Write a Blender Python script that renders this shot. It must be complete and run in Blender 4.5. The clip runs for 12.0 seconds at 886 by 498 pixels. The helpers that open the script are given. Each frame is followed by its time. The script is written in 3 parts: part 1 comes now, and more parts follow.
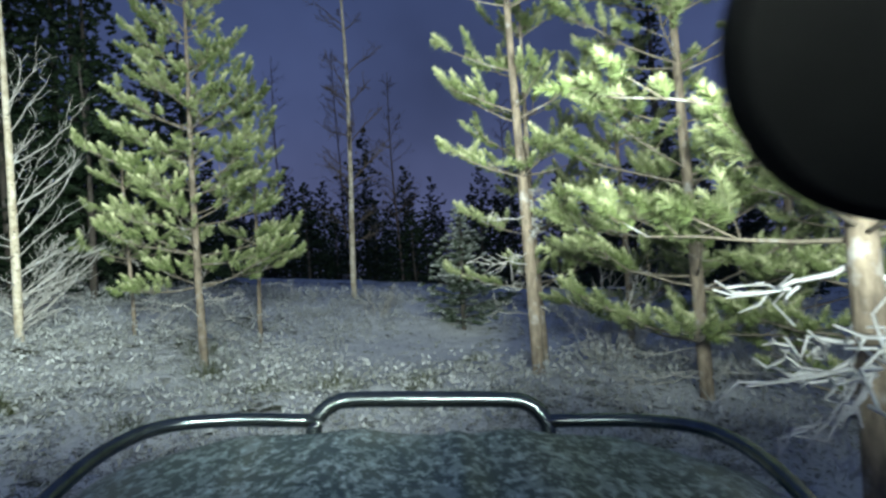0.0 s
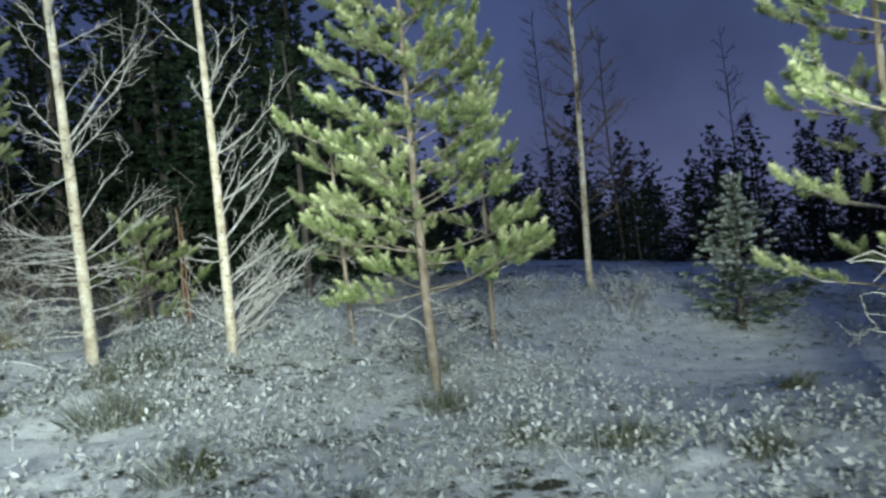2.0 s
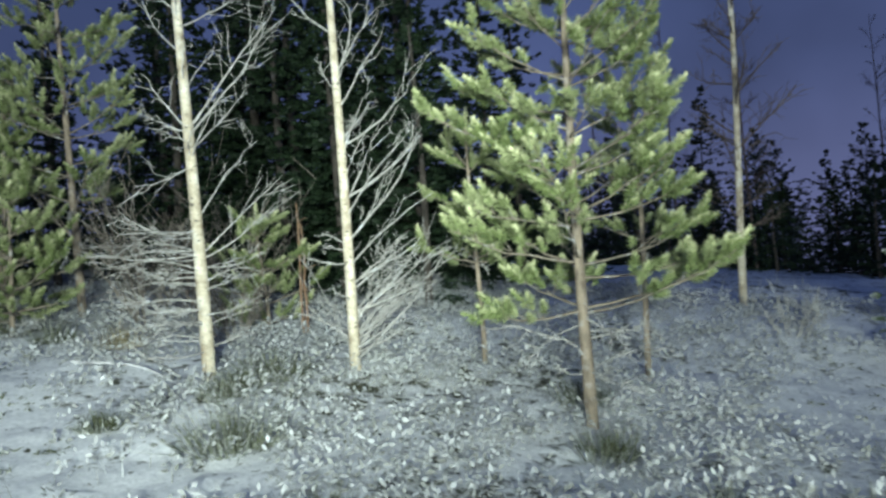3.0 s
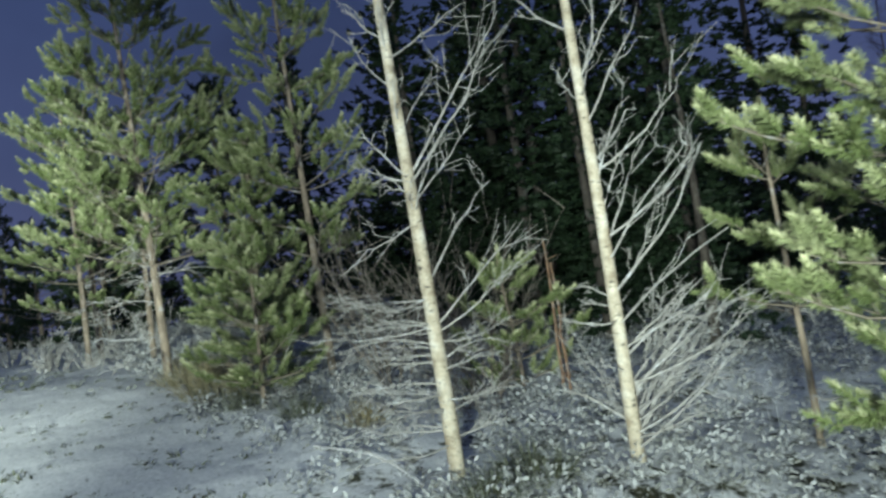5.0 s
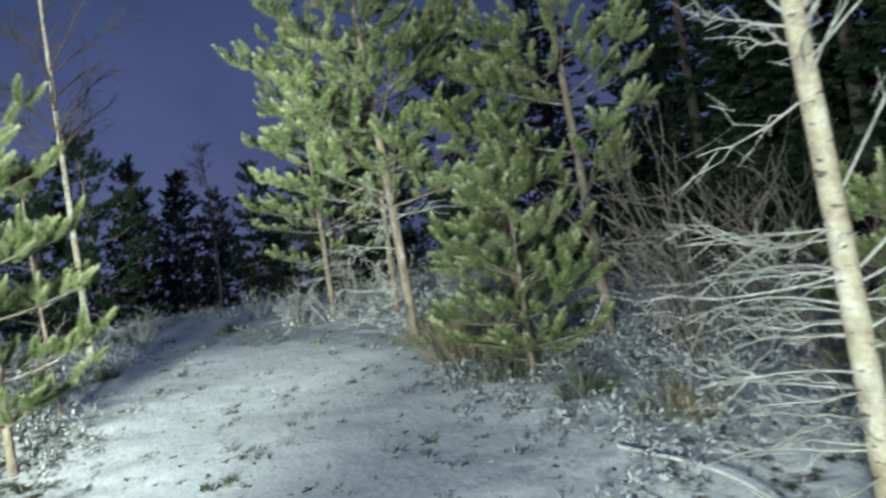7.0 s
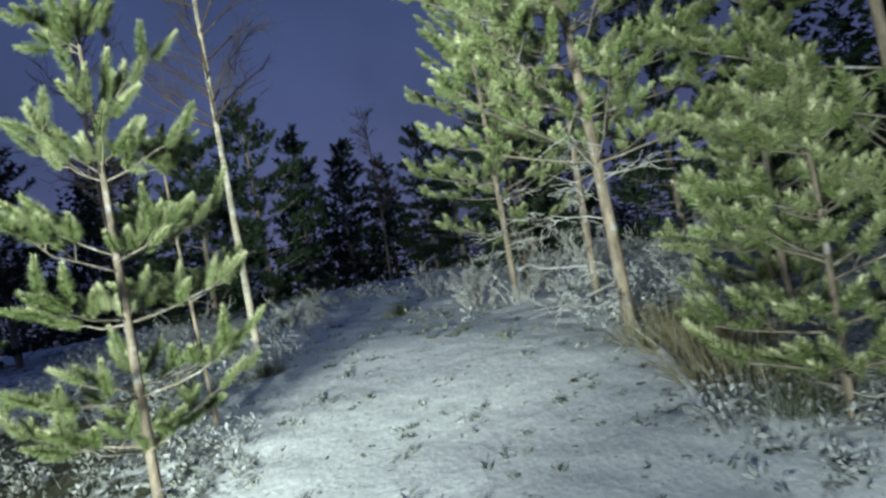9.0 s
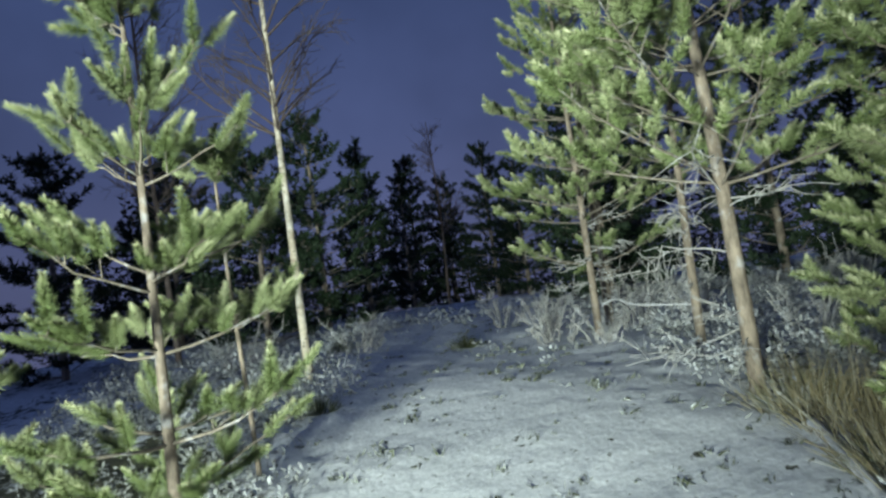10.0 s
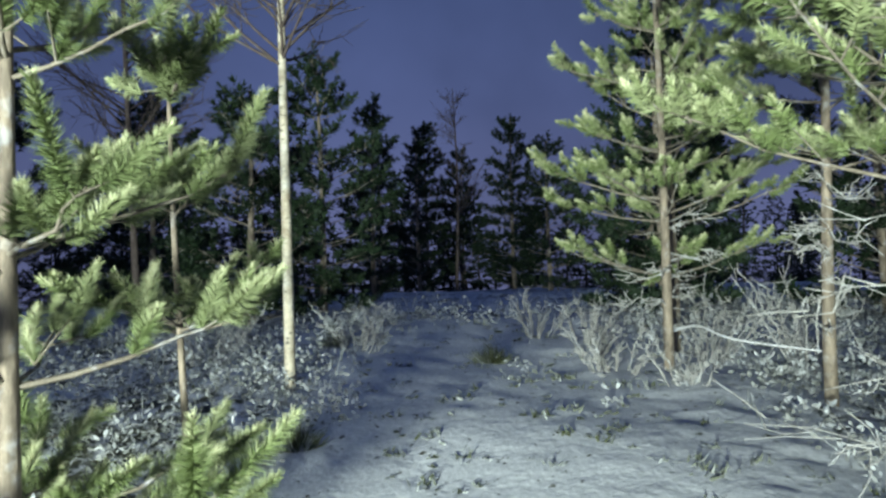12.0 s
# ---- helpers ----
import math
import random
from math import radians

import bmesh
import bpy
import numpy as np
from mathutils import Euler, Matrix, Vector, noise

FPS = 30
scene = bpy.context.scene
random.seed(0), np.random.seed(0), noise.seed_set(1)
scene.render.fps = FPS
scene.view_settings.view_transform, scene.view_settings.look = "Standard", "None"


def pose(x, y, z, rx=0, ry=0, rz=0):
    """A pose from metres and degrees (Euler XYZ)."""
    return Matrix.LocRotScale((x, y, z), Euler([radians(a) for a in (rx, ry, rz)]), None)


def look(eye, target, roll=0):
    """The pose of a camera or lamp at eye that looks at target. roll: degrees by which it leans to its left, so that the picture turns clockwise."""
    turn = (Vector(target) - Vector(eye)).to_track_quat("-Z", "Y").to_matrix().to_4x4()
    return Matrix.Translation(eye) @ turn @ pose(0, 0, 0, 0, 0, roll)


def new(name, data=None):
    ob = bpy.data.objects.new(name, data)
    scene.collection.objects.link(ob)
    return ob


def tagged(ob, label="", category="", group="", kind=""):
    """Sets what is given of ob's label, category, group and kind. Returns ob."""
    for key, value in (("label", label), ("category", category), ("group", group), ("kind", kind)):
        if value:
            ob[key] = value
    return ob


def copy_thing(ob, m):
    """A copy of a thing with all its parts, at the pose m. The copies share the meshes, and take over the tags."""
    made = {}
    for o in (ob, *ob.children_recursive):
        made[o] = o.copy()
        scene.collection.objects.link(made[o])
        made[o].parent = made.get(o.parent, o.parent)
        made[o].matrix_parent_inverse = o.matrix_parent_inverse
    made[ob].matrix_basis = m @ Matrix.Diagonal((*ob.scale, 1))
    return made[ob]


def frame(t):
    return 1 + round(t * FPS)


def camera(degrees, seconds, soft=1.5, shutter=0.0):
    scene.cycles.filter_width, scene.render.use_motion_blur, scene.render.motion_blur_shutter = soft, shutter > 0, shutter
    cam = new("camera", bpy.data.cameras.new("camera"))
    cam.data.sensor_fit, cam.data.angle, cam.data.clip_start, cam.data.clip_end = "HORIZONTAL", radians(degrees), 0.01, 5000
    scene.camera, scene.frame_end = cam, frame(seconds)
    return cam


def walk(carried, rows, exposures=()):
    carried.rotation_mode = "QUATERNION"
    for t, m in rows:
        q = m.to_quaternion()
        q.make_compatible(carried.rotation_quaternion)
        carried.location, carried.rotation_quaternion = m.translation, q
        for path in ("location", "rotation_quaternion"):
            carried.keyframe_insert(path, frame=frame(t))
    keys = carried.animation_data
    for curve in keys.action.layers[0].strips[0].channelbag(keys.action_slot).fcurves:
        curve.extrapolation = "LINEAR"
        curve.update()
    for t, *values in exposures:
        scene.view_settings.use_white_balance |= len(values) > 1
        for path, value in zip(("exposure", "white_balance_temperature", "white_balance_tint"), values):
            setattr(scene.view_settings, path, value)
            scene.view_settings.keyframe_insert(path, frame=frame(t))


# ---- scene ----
cam = camera(64.62, 12.0, soft=2.6, shutter=0.3)


def view(x, y, z, yaw, pitch, roll):
    """The camera's pose from its place, its heading to the left of +y, its tilt and its lean."""
    a, b = radians(yaw), radians(pitch)
    ahead = Vector((-math.sin(a) * math.cos(b), math.cos(a) * math.cos(b), math.sin(b)))
    return look((x, y, z), Vector((x, y, z)) + ahead, roll)


# seconds, x, y, z, heading, tilt, lean
PATH = [
    (0.0, -0.017, 0.733, 1.716, 1.51, 1.35, -3.99),
    (0.5, -0.162, 1.045, 1.743, 4.72, 1.31, -3.21),
    (1.0, -0.299, 1.372, 1.804, 8.78, 1.84, -3.92),
    (1.5, -0.472, 1.709, 1.844, 13.20, -0.35, -4.87),
    (2.0, -0.647, 2.022, 1.902, 17.44, 0.53, -5.90),
    (2.5, -0.853, 2.253, 1.950, 20.82, 1.17, -6.33),
    (3.0, -1.159, 2.504, 2.001, 25.27, 0.95, -3.95),
    (3.2, -1.240, 2.624, 2.012, 27.31, 0.86, -4.53),
    (4.8, -1.620, 3.251, 2.322, 43.69, 3.31, -8.22),
    (5.0, -1.713, 3.292, 2.337, 45.36, 2.89, -8.27),
    (5.5, -1.998, 3.424, 2.380, 49.94, 1.26, -6.54),
    (6.0, -2.217, 3.651, 2.294, 56.86, 2.66, -12.92),
    (6.5, -2.566, 3.712, 2.351, 60.70, 2.56, -11.63),
    (7.0, -2.945, 3.768, 2.342, 64.04, 1.56, -9.29),
    (7.2, -3.112, 3.729, 2.321, 64.87, 0.60, -6.77),
    (8.8, -3.964, 3.922, 2.459, 75.82, 0.39, -9.54),
    (9.0, -4.081, 3.950, 2.488, 77.46, 0.73, -10.62),
    (9.5, -4.404, 3.971, 2.530, 80.02, 1.67, -11.42),
    (10.0, -4.715, 3.928, 2.565, 81.57, 3.13, -8.11),
    (10.5, -4.994, 3.967, 2.613, 80.35, 5.28, -9.30),
    (11.0, -5.334, 3.965, 2.667, 80.19, 3.85, -8.75),
    (11.5, -5.698, 3.907, 2.660, 81.35, 3.13, -3.91),
    (12.0, -5.994, 3.906, 2.699, 81.83, 1.29, -1.82),
]
walk(cam, [(r[0], view(*r[1:])) for r in PATH], [(0.0, -0.75), (0.7, -0.72), (1.5, -0.78), (3.0, -0.5), (5.0, -0.9), (6.5, -0.75), (9.5, -0.82), (10.5, -0.78), (12.0, -0.55)])

# ---- light ----
world = bpy.data.worlds.new("dusk_sky")
scene.world = world
world.use_nodes = True
wn, wl = world.node_tree.nodes, world.node_tree.links
bg = wn["Background"]
wc = wn.new("ShaderNodeTexCoord")
wsep = wn.new("ShaderNodeSeparateXYZ")
wl.new(wc.outputs["Generated"], wsep.inputs[0])
wramp = wn.new("ShaderNodeValToRGB")
wramp.color_ramp.elements[0].position, wramp.color_ramp.elements[0].color = 0.0, (0.128, 0.146, 0.290, 1)
wramp.color_ramp.elements[1].position, wramp.color_ramp.elements[1].color = 0.55, (0.044, 0.076, 0.20, 1)
wmid = wramp.color_ramp.elements.new(0.22)
wmid.color = (0.077, 0.104, 0.236, 1)
wl.new(wsep.outputs["Z"], wramp.inputs["Fac"])
wnoise = wn.new("ShaderNodeTexNoise")
wnoise.inputs["Scale"].default_value, wnoise.inputs["Detail"].default_value = 2.6, 4
wl.new(wc.outputs["Generated"], wnoise.inputs["Vector"])
wmap = wn.new("ShaderNodeMapRange")
wmap.inputs["From Min"].default_value, wmap.inputs["From Max"].default_value = 0.3, 0.7
wmap.inputs["To Min"].default_value, wmap.inputs["To Max"].default_value = 0.68, 1.28
wl.new(wnoise.outputs["Fac"], wmap.inputs["Value"])
wmul = wn.new("ShaderNodeVectorMath")
wmul.operation = "SCALE"
wl.new(wramp.outputs["Color"], wmul.inputs[0])
wl.new(wmap.outputs["Result"], wmul.inputs["Scale"])
wl.new(wmul.outputs[0], bg.inputs["Color"])
bg.inputs["Strength"].default_value = 1.3


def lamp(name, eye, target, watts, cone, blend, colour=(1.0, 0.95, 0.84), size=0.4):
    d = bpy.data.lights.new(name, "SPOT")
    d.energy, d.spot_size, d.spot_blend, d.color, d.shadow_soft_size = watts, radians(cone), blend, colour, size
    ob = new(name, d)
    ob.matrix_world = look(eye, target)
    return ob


# added spots on an unseen roof bar, fanned in place of the moving driving lights
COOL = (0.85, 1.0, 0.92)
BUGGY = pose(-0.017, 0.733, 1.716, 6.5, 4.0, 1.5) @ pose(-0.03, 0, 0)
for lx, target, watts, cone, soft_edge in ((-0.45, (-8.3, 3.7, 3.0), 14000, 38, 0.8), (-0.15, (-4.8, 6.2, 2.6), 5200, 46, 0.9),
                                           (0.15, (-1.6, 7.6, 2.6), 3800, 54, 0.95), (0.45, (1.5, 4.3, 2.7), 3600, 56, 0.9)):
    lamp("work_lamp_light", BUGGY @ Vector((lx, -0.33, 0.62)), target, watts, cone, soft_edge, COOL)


# ---- materials ----
def material(name):
    m = bpy.data.materials.new(name)
    m.use_nodes = True
    nt = m.node_tree
    return m, nt.nodes, nt.links, nt.nodes["Principled BSDF"]


def noise_node(n, l, scale, detail=4.0, coord=None, rough=0.55):
    t = n.new("ShaderNodeTexNoise")
    t.inputs["Scale"].default_value, t.inputs["Detail"].default_value = scale, detail
    t.inputs["Roughness"].default_value = rough
    if coord is None:
        coord = n.new("ShaderNodeTexCoord").outputs["Object"]
    l.new(coord, t.inputs["Vector"])
    return t.outputs["Fac"]


def ramp(n, l, fac, stops):
    r = n.new("ShaderNodeValToRGB")
    e = r.color_ramp.elements
    while len(e) < len(stops):
        e.new(0.5)
    for s, (p, c) in zip(e, stops):
        s.position, s.color = p, (*c, 1)
    l.new(fac, r.inputs["Fac"])
    return r.outputs["Color"]


def mix(n, l, fac, a, b):
    m = n.new("ShaderNodeMix")
    m.data_type = "RGBA"
    for k, v in ((0, fac), (6, a), (7, b)):
        if isinstance(v, (float, int)):
            m.inputs[k].default_value = v
        elif isinstance(v, tuple):
            m.inputs[k].default_value = (*v, 1)
        else:
            l.new(v, m.inputs[k])
    return m.outputs[2]


def bump(n, l, b, height, strength, dist):
    k = n.new("ShaderNodeBump")
    k.inputs["Strength"].default_value, k.inputs["Distance"].default_value = strength, dist
    l.new(height, k.inputs["Height"])
    l.new(k.outputs["Normal"], b.inputs["Normal"])


def ground_material():
    m, n, l, b = material("snowy_heath")
    co = n.new("ShaderNodeTexCoord").outputs["Object"]
    big, mid, fine = noise_node(n, l, 0.9, 3, co), noise_node(n, l, 8.5, 5, co, 0.6), noise_node(n, l, 38, 3, co)
    dirt = ramp(n, l, fine, [(0.3, (0.018, 0.022, 0.012)), (0.55, (0.06, 0.06, 0.03)), (0.75, (0.14, 0.12, 0.07))])
    snow = ramp(n, l, fine, [(0.25, (0.58, 0.60, 0.61)), (0.6, (0.80, 0.81, 0.82))])
    add = n.new("ShaderNodeMath")
    add.operation = "MULTIPLY_ADD"
    l.new(big, add.inputs[0])
    add.inputs[1].default_value = 0.55
    l.new(mid, add.inputs[2])
    add2 = n.new("ShaderNodeMath")
    add2.operation = "MULTIPLY_ADD"
    l.new(fine, add2.inputs[0])
    add2.inputs[1].default_value = 0.22
    l.new(add.outputs[0], add2.inputs[2])
    at = n.new("ShaderNodeAttribute")
    at.attribute_name = "trail"
    add3 = n.new("ShaderNodeMath")
    add3.operation = "MULTIPLY_ADD"
    l.new(at.outputs["Fac"], add3.inputs[0])
    add3.inputs[1].default_value = 0.30
    l.new(add2.outputs[0], add3.inputs[2])
    cover = n.new("ShaderNodeMapRange")
    cover.inputs["From Min"].default_value, cover.inputs["From Max"].default_value = 0.72, 0.86
    l.new(add3.outputs[0], cover.inputs["Value"])
    speck = ramp(n, l, noise_node(n, l, 15, 4, co, 0.6), [(0.64, (0, 0, 0)), (0.69, (1, 1, 1))])
    l.new(mix(n, l, speck, mix(n, l, cover.outputs["Result"], dirt, snow), dirt), b.inputs["Base Color"])
    b.inputs["Roughness"].default_value = 0.75
    bump(n, l, b, add2.outputs[0], 0.4, 0.03)
    return m


def leaf_material(name, dark, light, frost, frost_share, attribute=""):
    m, n, l, b = material(name)
    g = n.new("ShaderNodeNewGeometry")
    r = g.outputs["Random Per Island"]
    if attribute:
        at = n.new("ShaderNodeAttribute")
        at.attribute_name = attribute
        r = at.outputs["Fac"]
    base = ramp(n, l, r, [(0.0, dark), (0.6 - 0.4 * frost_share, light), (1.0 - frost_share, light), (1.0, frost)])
    patch = noise_node(n, l, 3.0, 2)
    l.new(mix(n, l, ramp(n, l, patch, [(0.45, (0, 0, 0)), (0.75, (0.35, 0.35, 0.35))]), base, frost), b.inputs["Base Color"])
    b.inputs["Roughness"].default_value = 0.55
    b.inputs["Specular IOR Level"].default_value = 0.25
    return m


def bark_material(name, low, high, scale, frost=0.15):
    m, n, l, b = material(name)
    co = n.new("ShaderNodeTexCoord").outputs["Object"]
    mp = n.new("ShaderNodeMapping")
    mp.inputs["Scale"].default_value = (1, 1, 0.35)
    l.new(co, mp.inputs["Vector"])
    f = noise_node(n, l, scale, 5, mp.outputs[0], 0.65)
    base = ramp(n, l, f, [(0.3, low), (0.7, high)])
    s = noise_node(n, l, 14, 3, co)
    sn = ramp(n, l, s, [(0.55, (0, 0, 0)), (0.72, (1, 1, 1))])
    k = n.new("ShaderNodeMath")
    k.operation = "MULTIPLY"
    l.new(sn, k.inputs[0])
    k.inputs[1].default_value = frost
    l.new(mix(n, l, k.outputs[0], base, (0.75, 0.77, 0.8)), b.inputs["Base Color"])
    b.inputs["Roughness"].default_value = 0.85
    bump(n, l, b, f, 0.8, 0.01)
    return m


def birch_material():
    m, n, l, b = material("birch_bark")
    co = n.new("ShaderNodeTexCoord").outputs["Object"]
    mp = n.new("ShaderNodeMapping")
    mp.inputs["Scale"].default_value = (22, 22, 48)
    l.new(co, mp.inputs["Vector"])
    f = noise_node(n, l, 1.0, 4, mp.outputs[0])
    big, knots, fine = noise_node(n, l, 7, 4, co, 0.7), noise_node(n, l, 3.2, 3, co), noise_node(n, l, 60, 3, co)
    light = ramp(n, l, big, [(0.32, (0.27, 0.21, 0.14)), (0.5, (0.55, 0.48, 0.36)), (0.68, (0.74, 0.71, 0.62))])
    light = mix(n, l, ramp(n, l, fine, [(0.45, (0, 0, 0)), (0.75, (0.55, 0.55, 0.55))]), light, (0.30, 0.27, 0.21))
    marks = ramp(n, l, f, [(0.33, (0.85, 0.85, 0.85)), (0.40, (0, 0, 0))])
    light = mix(n, l, ramp(n, l, knots, [(0.28, (0.85, 0.85, 0.85)), (0.38, (0, 0, 0))]), light, (0.06, 0.05, 0.04))
    l.new(mix(n, l, marks, light, (0.05, 0.045, 0.04)), b.inputs["Base Color"])
    b.inputs["Roughness"].default_value = 0.75
    bump(n, l, b, f, 0.5, 0.005)
    return m


GROUND = ground_material()
# the frost attribute also holds the shade put inside the needle brushes
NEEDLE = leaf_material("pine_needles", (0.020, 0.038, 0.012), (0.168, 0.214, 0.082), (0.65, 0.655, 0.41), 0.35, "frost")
# near black: the missing lamp light in the background is put into this colour
UNLIT_NEEDLE = leaf_material("unlit_needles", (0.007, 0.015, 0.007), (0.018, 0.034, 0.015), (0.04, 0.058, 0.04), 0.10, "frost")
FROST_SPRUCE = leaf_material("snowy_spruce_needles", (0.012, 0.028, 0.014), (0.06, 0.09, 0.05), (0.82, 0.84, 0.85), 0.45, "frost")
FROST_LEAF = leaf_material("frosted_heath", (0.020, 0.026, 0.013), (0.25, 0.255, 0.23), (0.50, 0.515, 0.52), 0.50, "frost")
PINE_BARK = bark_material("pine_bark", (0.082, 0.064, 0.048), (0.36, 0.29, 0.215), 24, 0.32)
HEATH = leaf_material("heath_leaves", (0.025, 0.03, 0.012), (0.09, 0.10, 0.045), (0.5, 0.52, 0.5), 0.25)
DRY_GRASS = leaf_material("dry_grass", (0.10, 0.08, 0.035), (0.30, 0.25, 0.13), (0.6, 0.58, 0.5), 0.2)
PINE_LIMB = bark_material("pine_limb_bark", (0.12, 0.095, 0.07), (0.31, 0.27, 0.21), 26, 0.5)
DRY_TWIG = bark_material("frosted_twig", (0.28, 0.265, 0.24), (0.60, 0.585, 0.55), 30, 0.8)
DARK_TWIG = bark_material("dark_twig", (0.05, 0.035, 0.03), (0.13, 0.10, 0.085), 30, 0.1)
RUST_BARK = bark_material("rust_bark", (0.13, 0.07, 0.04), (0.38, 0.24, 0.15), 26, 0.3)
SPRUCE_BARK = bark_material("spruce_bark", (0.03, 0.025, 0.02), (0.09, 0.075, 0.06), 22, 0.1)
GREY_TWIG = bark_material("grey_twig", (0.12, 0.095, 0.075), (0.30, 0.26, 0.22), 30, 0.3)
BIRCH = birch_material()
SNOWY_WOOD = bark_material("snowy_wood", (0.45, 0.44, 0.42), (0.78, 0.78, 0.79), 18, 1.0)


# ---- building helpers ----
def mesh_object(name, verts, tris, mat, parent=None, smooth=False, label=""):
    me = bpy.data.meshes.new(name)
    verts, tris = np.asarray(verts, np.float32), np.asarray(tris, np.int32)
    k = tris.shape[1]
    me.vertices.add(len(verts))
    me.vertices.foreach_set("co", verts.ravel())
    me.loops.add(tris.size)
    me.loops.foreach_set("vertex_index", tris.ravel())
    me.polygons.add(len(tris))
    me.polygons.foreach_set("loop_start", np.arange(0, tris.size, k, dtype=np.int32))
    me.polygons.foreach_set("use_smooth", np.full(len(tris), smooth))
    me.update(calc_edges=True)
    me.materials.append(mat)
    ob = new(name, me)
    if parent:
        ob.parent = parent
    if label:
        ob["label"] = label
    return ob


def unit(v):
    return v / np.maximum(np.linalg.norm(v, axis=-1, keepdims=True), 1e-9)


def tubes(lines, sides=5):
    """Tapered tubes along polylines; each line is (points, radii). Returns verts and quads."""
    vs, fs, at = [], [], 0
    ang = np.arange(sides) * 2 * np.pi / sides
    for pts, rad in lines:
        pts, rad = np.asarray(pts, float), np.asarray(rad, float)
        d = unit(np.gradient(pts, axis=0))
        ref = np.where(np.abs(d[:, 2:3]) < 0.9, [[0, 0, 1.0]], [[1.0, 0, 0]])
        u = unit(np.cross(d, ref))
        w = np.cross(d, u)
        ring = pts[:, None] + rad[:, None, None] * (np.cos(ang)[None, :, None] * u[:, None] + np.sin(ang)[None, :, None] * w[:, None])
        n = len(pts)
        vs.append(ring.reshape(-1, 3))
        i, j = np.meshgrid(np.arange(n - 1), np.arange(sides), indexing="ij")
        a, b2 = at + i * sides + j, at + i * sides + (j + 1) % sides
        fs.append(np.stack([a, b2, b2 + sides, a + sides], -1).reshape(-1, 4))
        at += n * sides
    return np.concatenate(vs), np.concatenate(fs)


def needles(rng, shoots, per_metre, length, width, ahead=0.3):
    """Needle triangles round shoots; each shoot is (start, direction, length). Returns verts, faces and each needle's
    tone: frost on top, inner shade put in at the shoot base.
    """
    vs, frost = [], []
    for p, d, s in shoots:
        n = max(6, int(per_metre * s))
        d = unit(np.asarray(d, float))
        ref = np.array([0, 0, 1.0]) if abs(d[2]) < 0.9 else np.array([1.0, 0, 0])
        u = unit(np.cross(d, ref))
        w = np.cross(d, u)
        k, a = rng.random(n), rng.random(n) * 2 * np.pi
        base = p + d * (k * s)[:, None]
        rad = np.cos(a)[:, None] * u + np.sin(a)[:, None] * w
        way = unit(rad + d * (ahead + 1.1 * k[:, None] ** 3) + rng.normal(size=(n, 3)) * 0.17)
        tip = base + way * (length * (0.75 + 0.4 * rng.random((n, 1))) * (0.62 + 0.38 * np.sin(np.pi * np.minimum(1, 0.15 + k[:, None])) ** 0.7))
        side = unit(np.cross(way, rng.normal(size=(n, 3)))) * width
        vs.append(np.stack([base - side, base + side, tip], 1).reshape(-1, 3))
        # frost on upward needles; the k term paints brush shade toward the base
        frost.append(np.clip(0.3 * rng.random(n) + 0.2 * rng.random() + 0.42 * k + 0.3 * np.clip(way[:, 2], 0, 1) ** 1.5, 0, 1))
    v = np.concatenate(vs)
    return v, np.arange(len(v)).reshape(-1, 3), np.repeat(np.concatenate(frost), 3)


def crown_object(root, data, mat):
    v, f, frost = data
    ob = mesh_object("crown", v, f, mat, root)
    # carries both the frost and the painted shade of the brushes
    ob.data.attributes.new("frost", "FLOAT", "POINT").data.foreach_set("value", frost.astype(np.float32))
    return tagged(ob, kind="stuff")


def smooth_line(points, n=40):
    """A Catmull-Rom line through the given points."""
    p = np.asarray(points, float)
    p = np.concatenate([[2 * p[0] - p[1]], p, [2 * p[-1] - p[-2]]])
    out = []
    for i in range(1, len(p) - 2):
        for t in np.linspace(0, 1, n // (len(p) - 3) + 2)[:-1]:
            a, b2, c, d = p[i - 1:i + 3]
            out.append(0.5 * (2 * b2 + (c - a) * t + (2 * a - 5 * b2 + 4 * c - d) * t * t + (3 * b2 - a - 3 * c + d) * t ** 3))
    return np.array(out + [p[-2]])


def tree_root(name, x, y, z, label, category, group=""):
    e = new(name)
    e.matrix_world = pose(x, y, z)
    return tagged(e, label, category, group)


def trunk_line(rng, height, radius, lean, bend, n=14):
    k = np.linspace(0, 1, n)
    ph = rng.random(2) * 6.28
    x = lean[0] * k * height + bend * np.sin(k * 4 + ph[0]) - bend * np.sin(ph[0])
    y = lean[1] * k * height + bend * np.sin(k * 3.3 + ph[1]) - bend * np.sin(ph[1])
    z = k * height
    z[0] = -0.25
    return np.stack([x, y, z], 1), radius * (1 - 0.86 * k) + 0.004


def on_line(pts, z):
    return np.array([np.interp(z, pts[:, 2], pts[:, i]) for i in range(3)])


def branch_pieces(root, trunk, pieces, mat, sides=4, split=True):
    """Each limb with its side twigs is one part of the trunk; on far trees all of them are one."""
    if not split:
        v, f = tubes([q for p in pieces for q in p], 3)
        return tagged(mesh_object("branchwork", v, f, mat, root, True), kind="stuff")
    for p in pieces:
        v, f = tubes(p, sides)
        mesh_object("limb", v, f, mat, trunk, True)


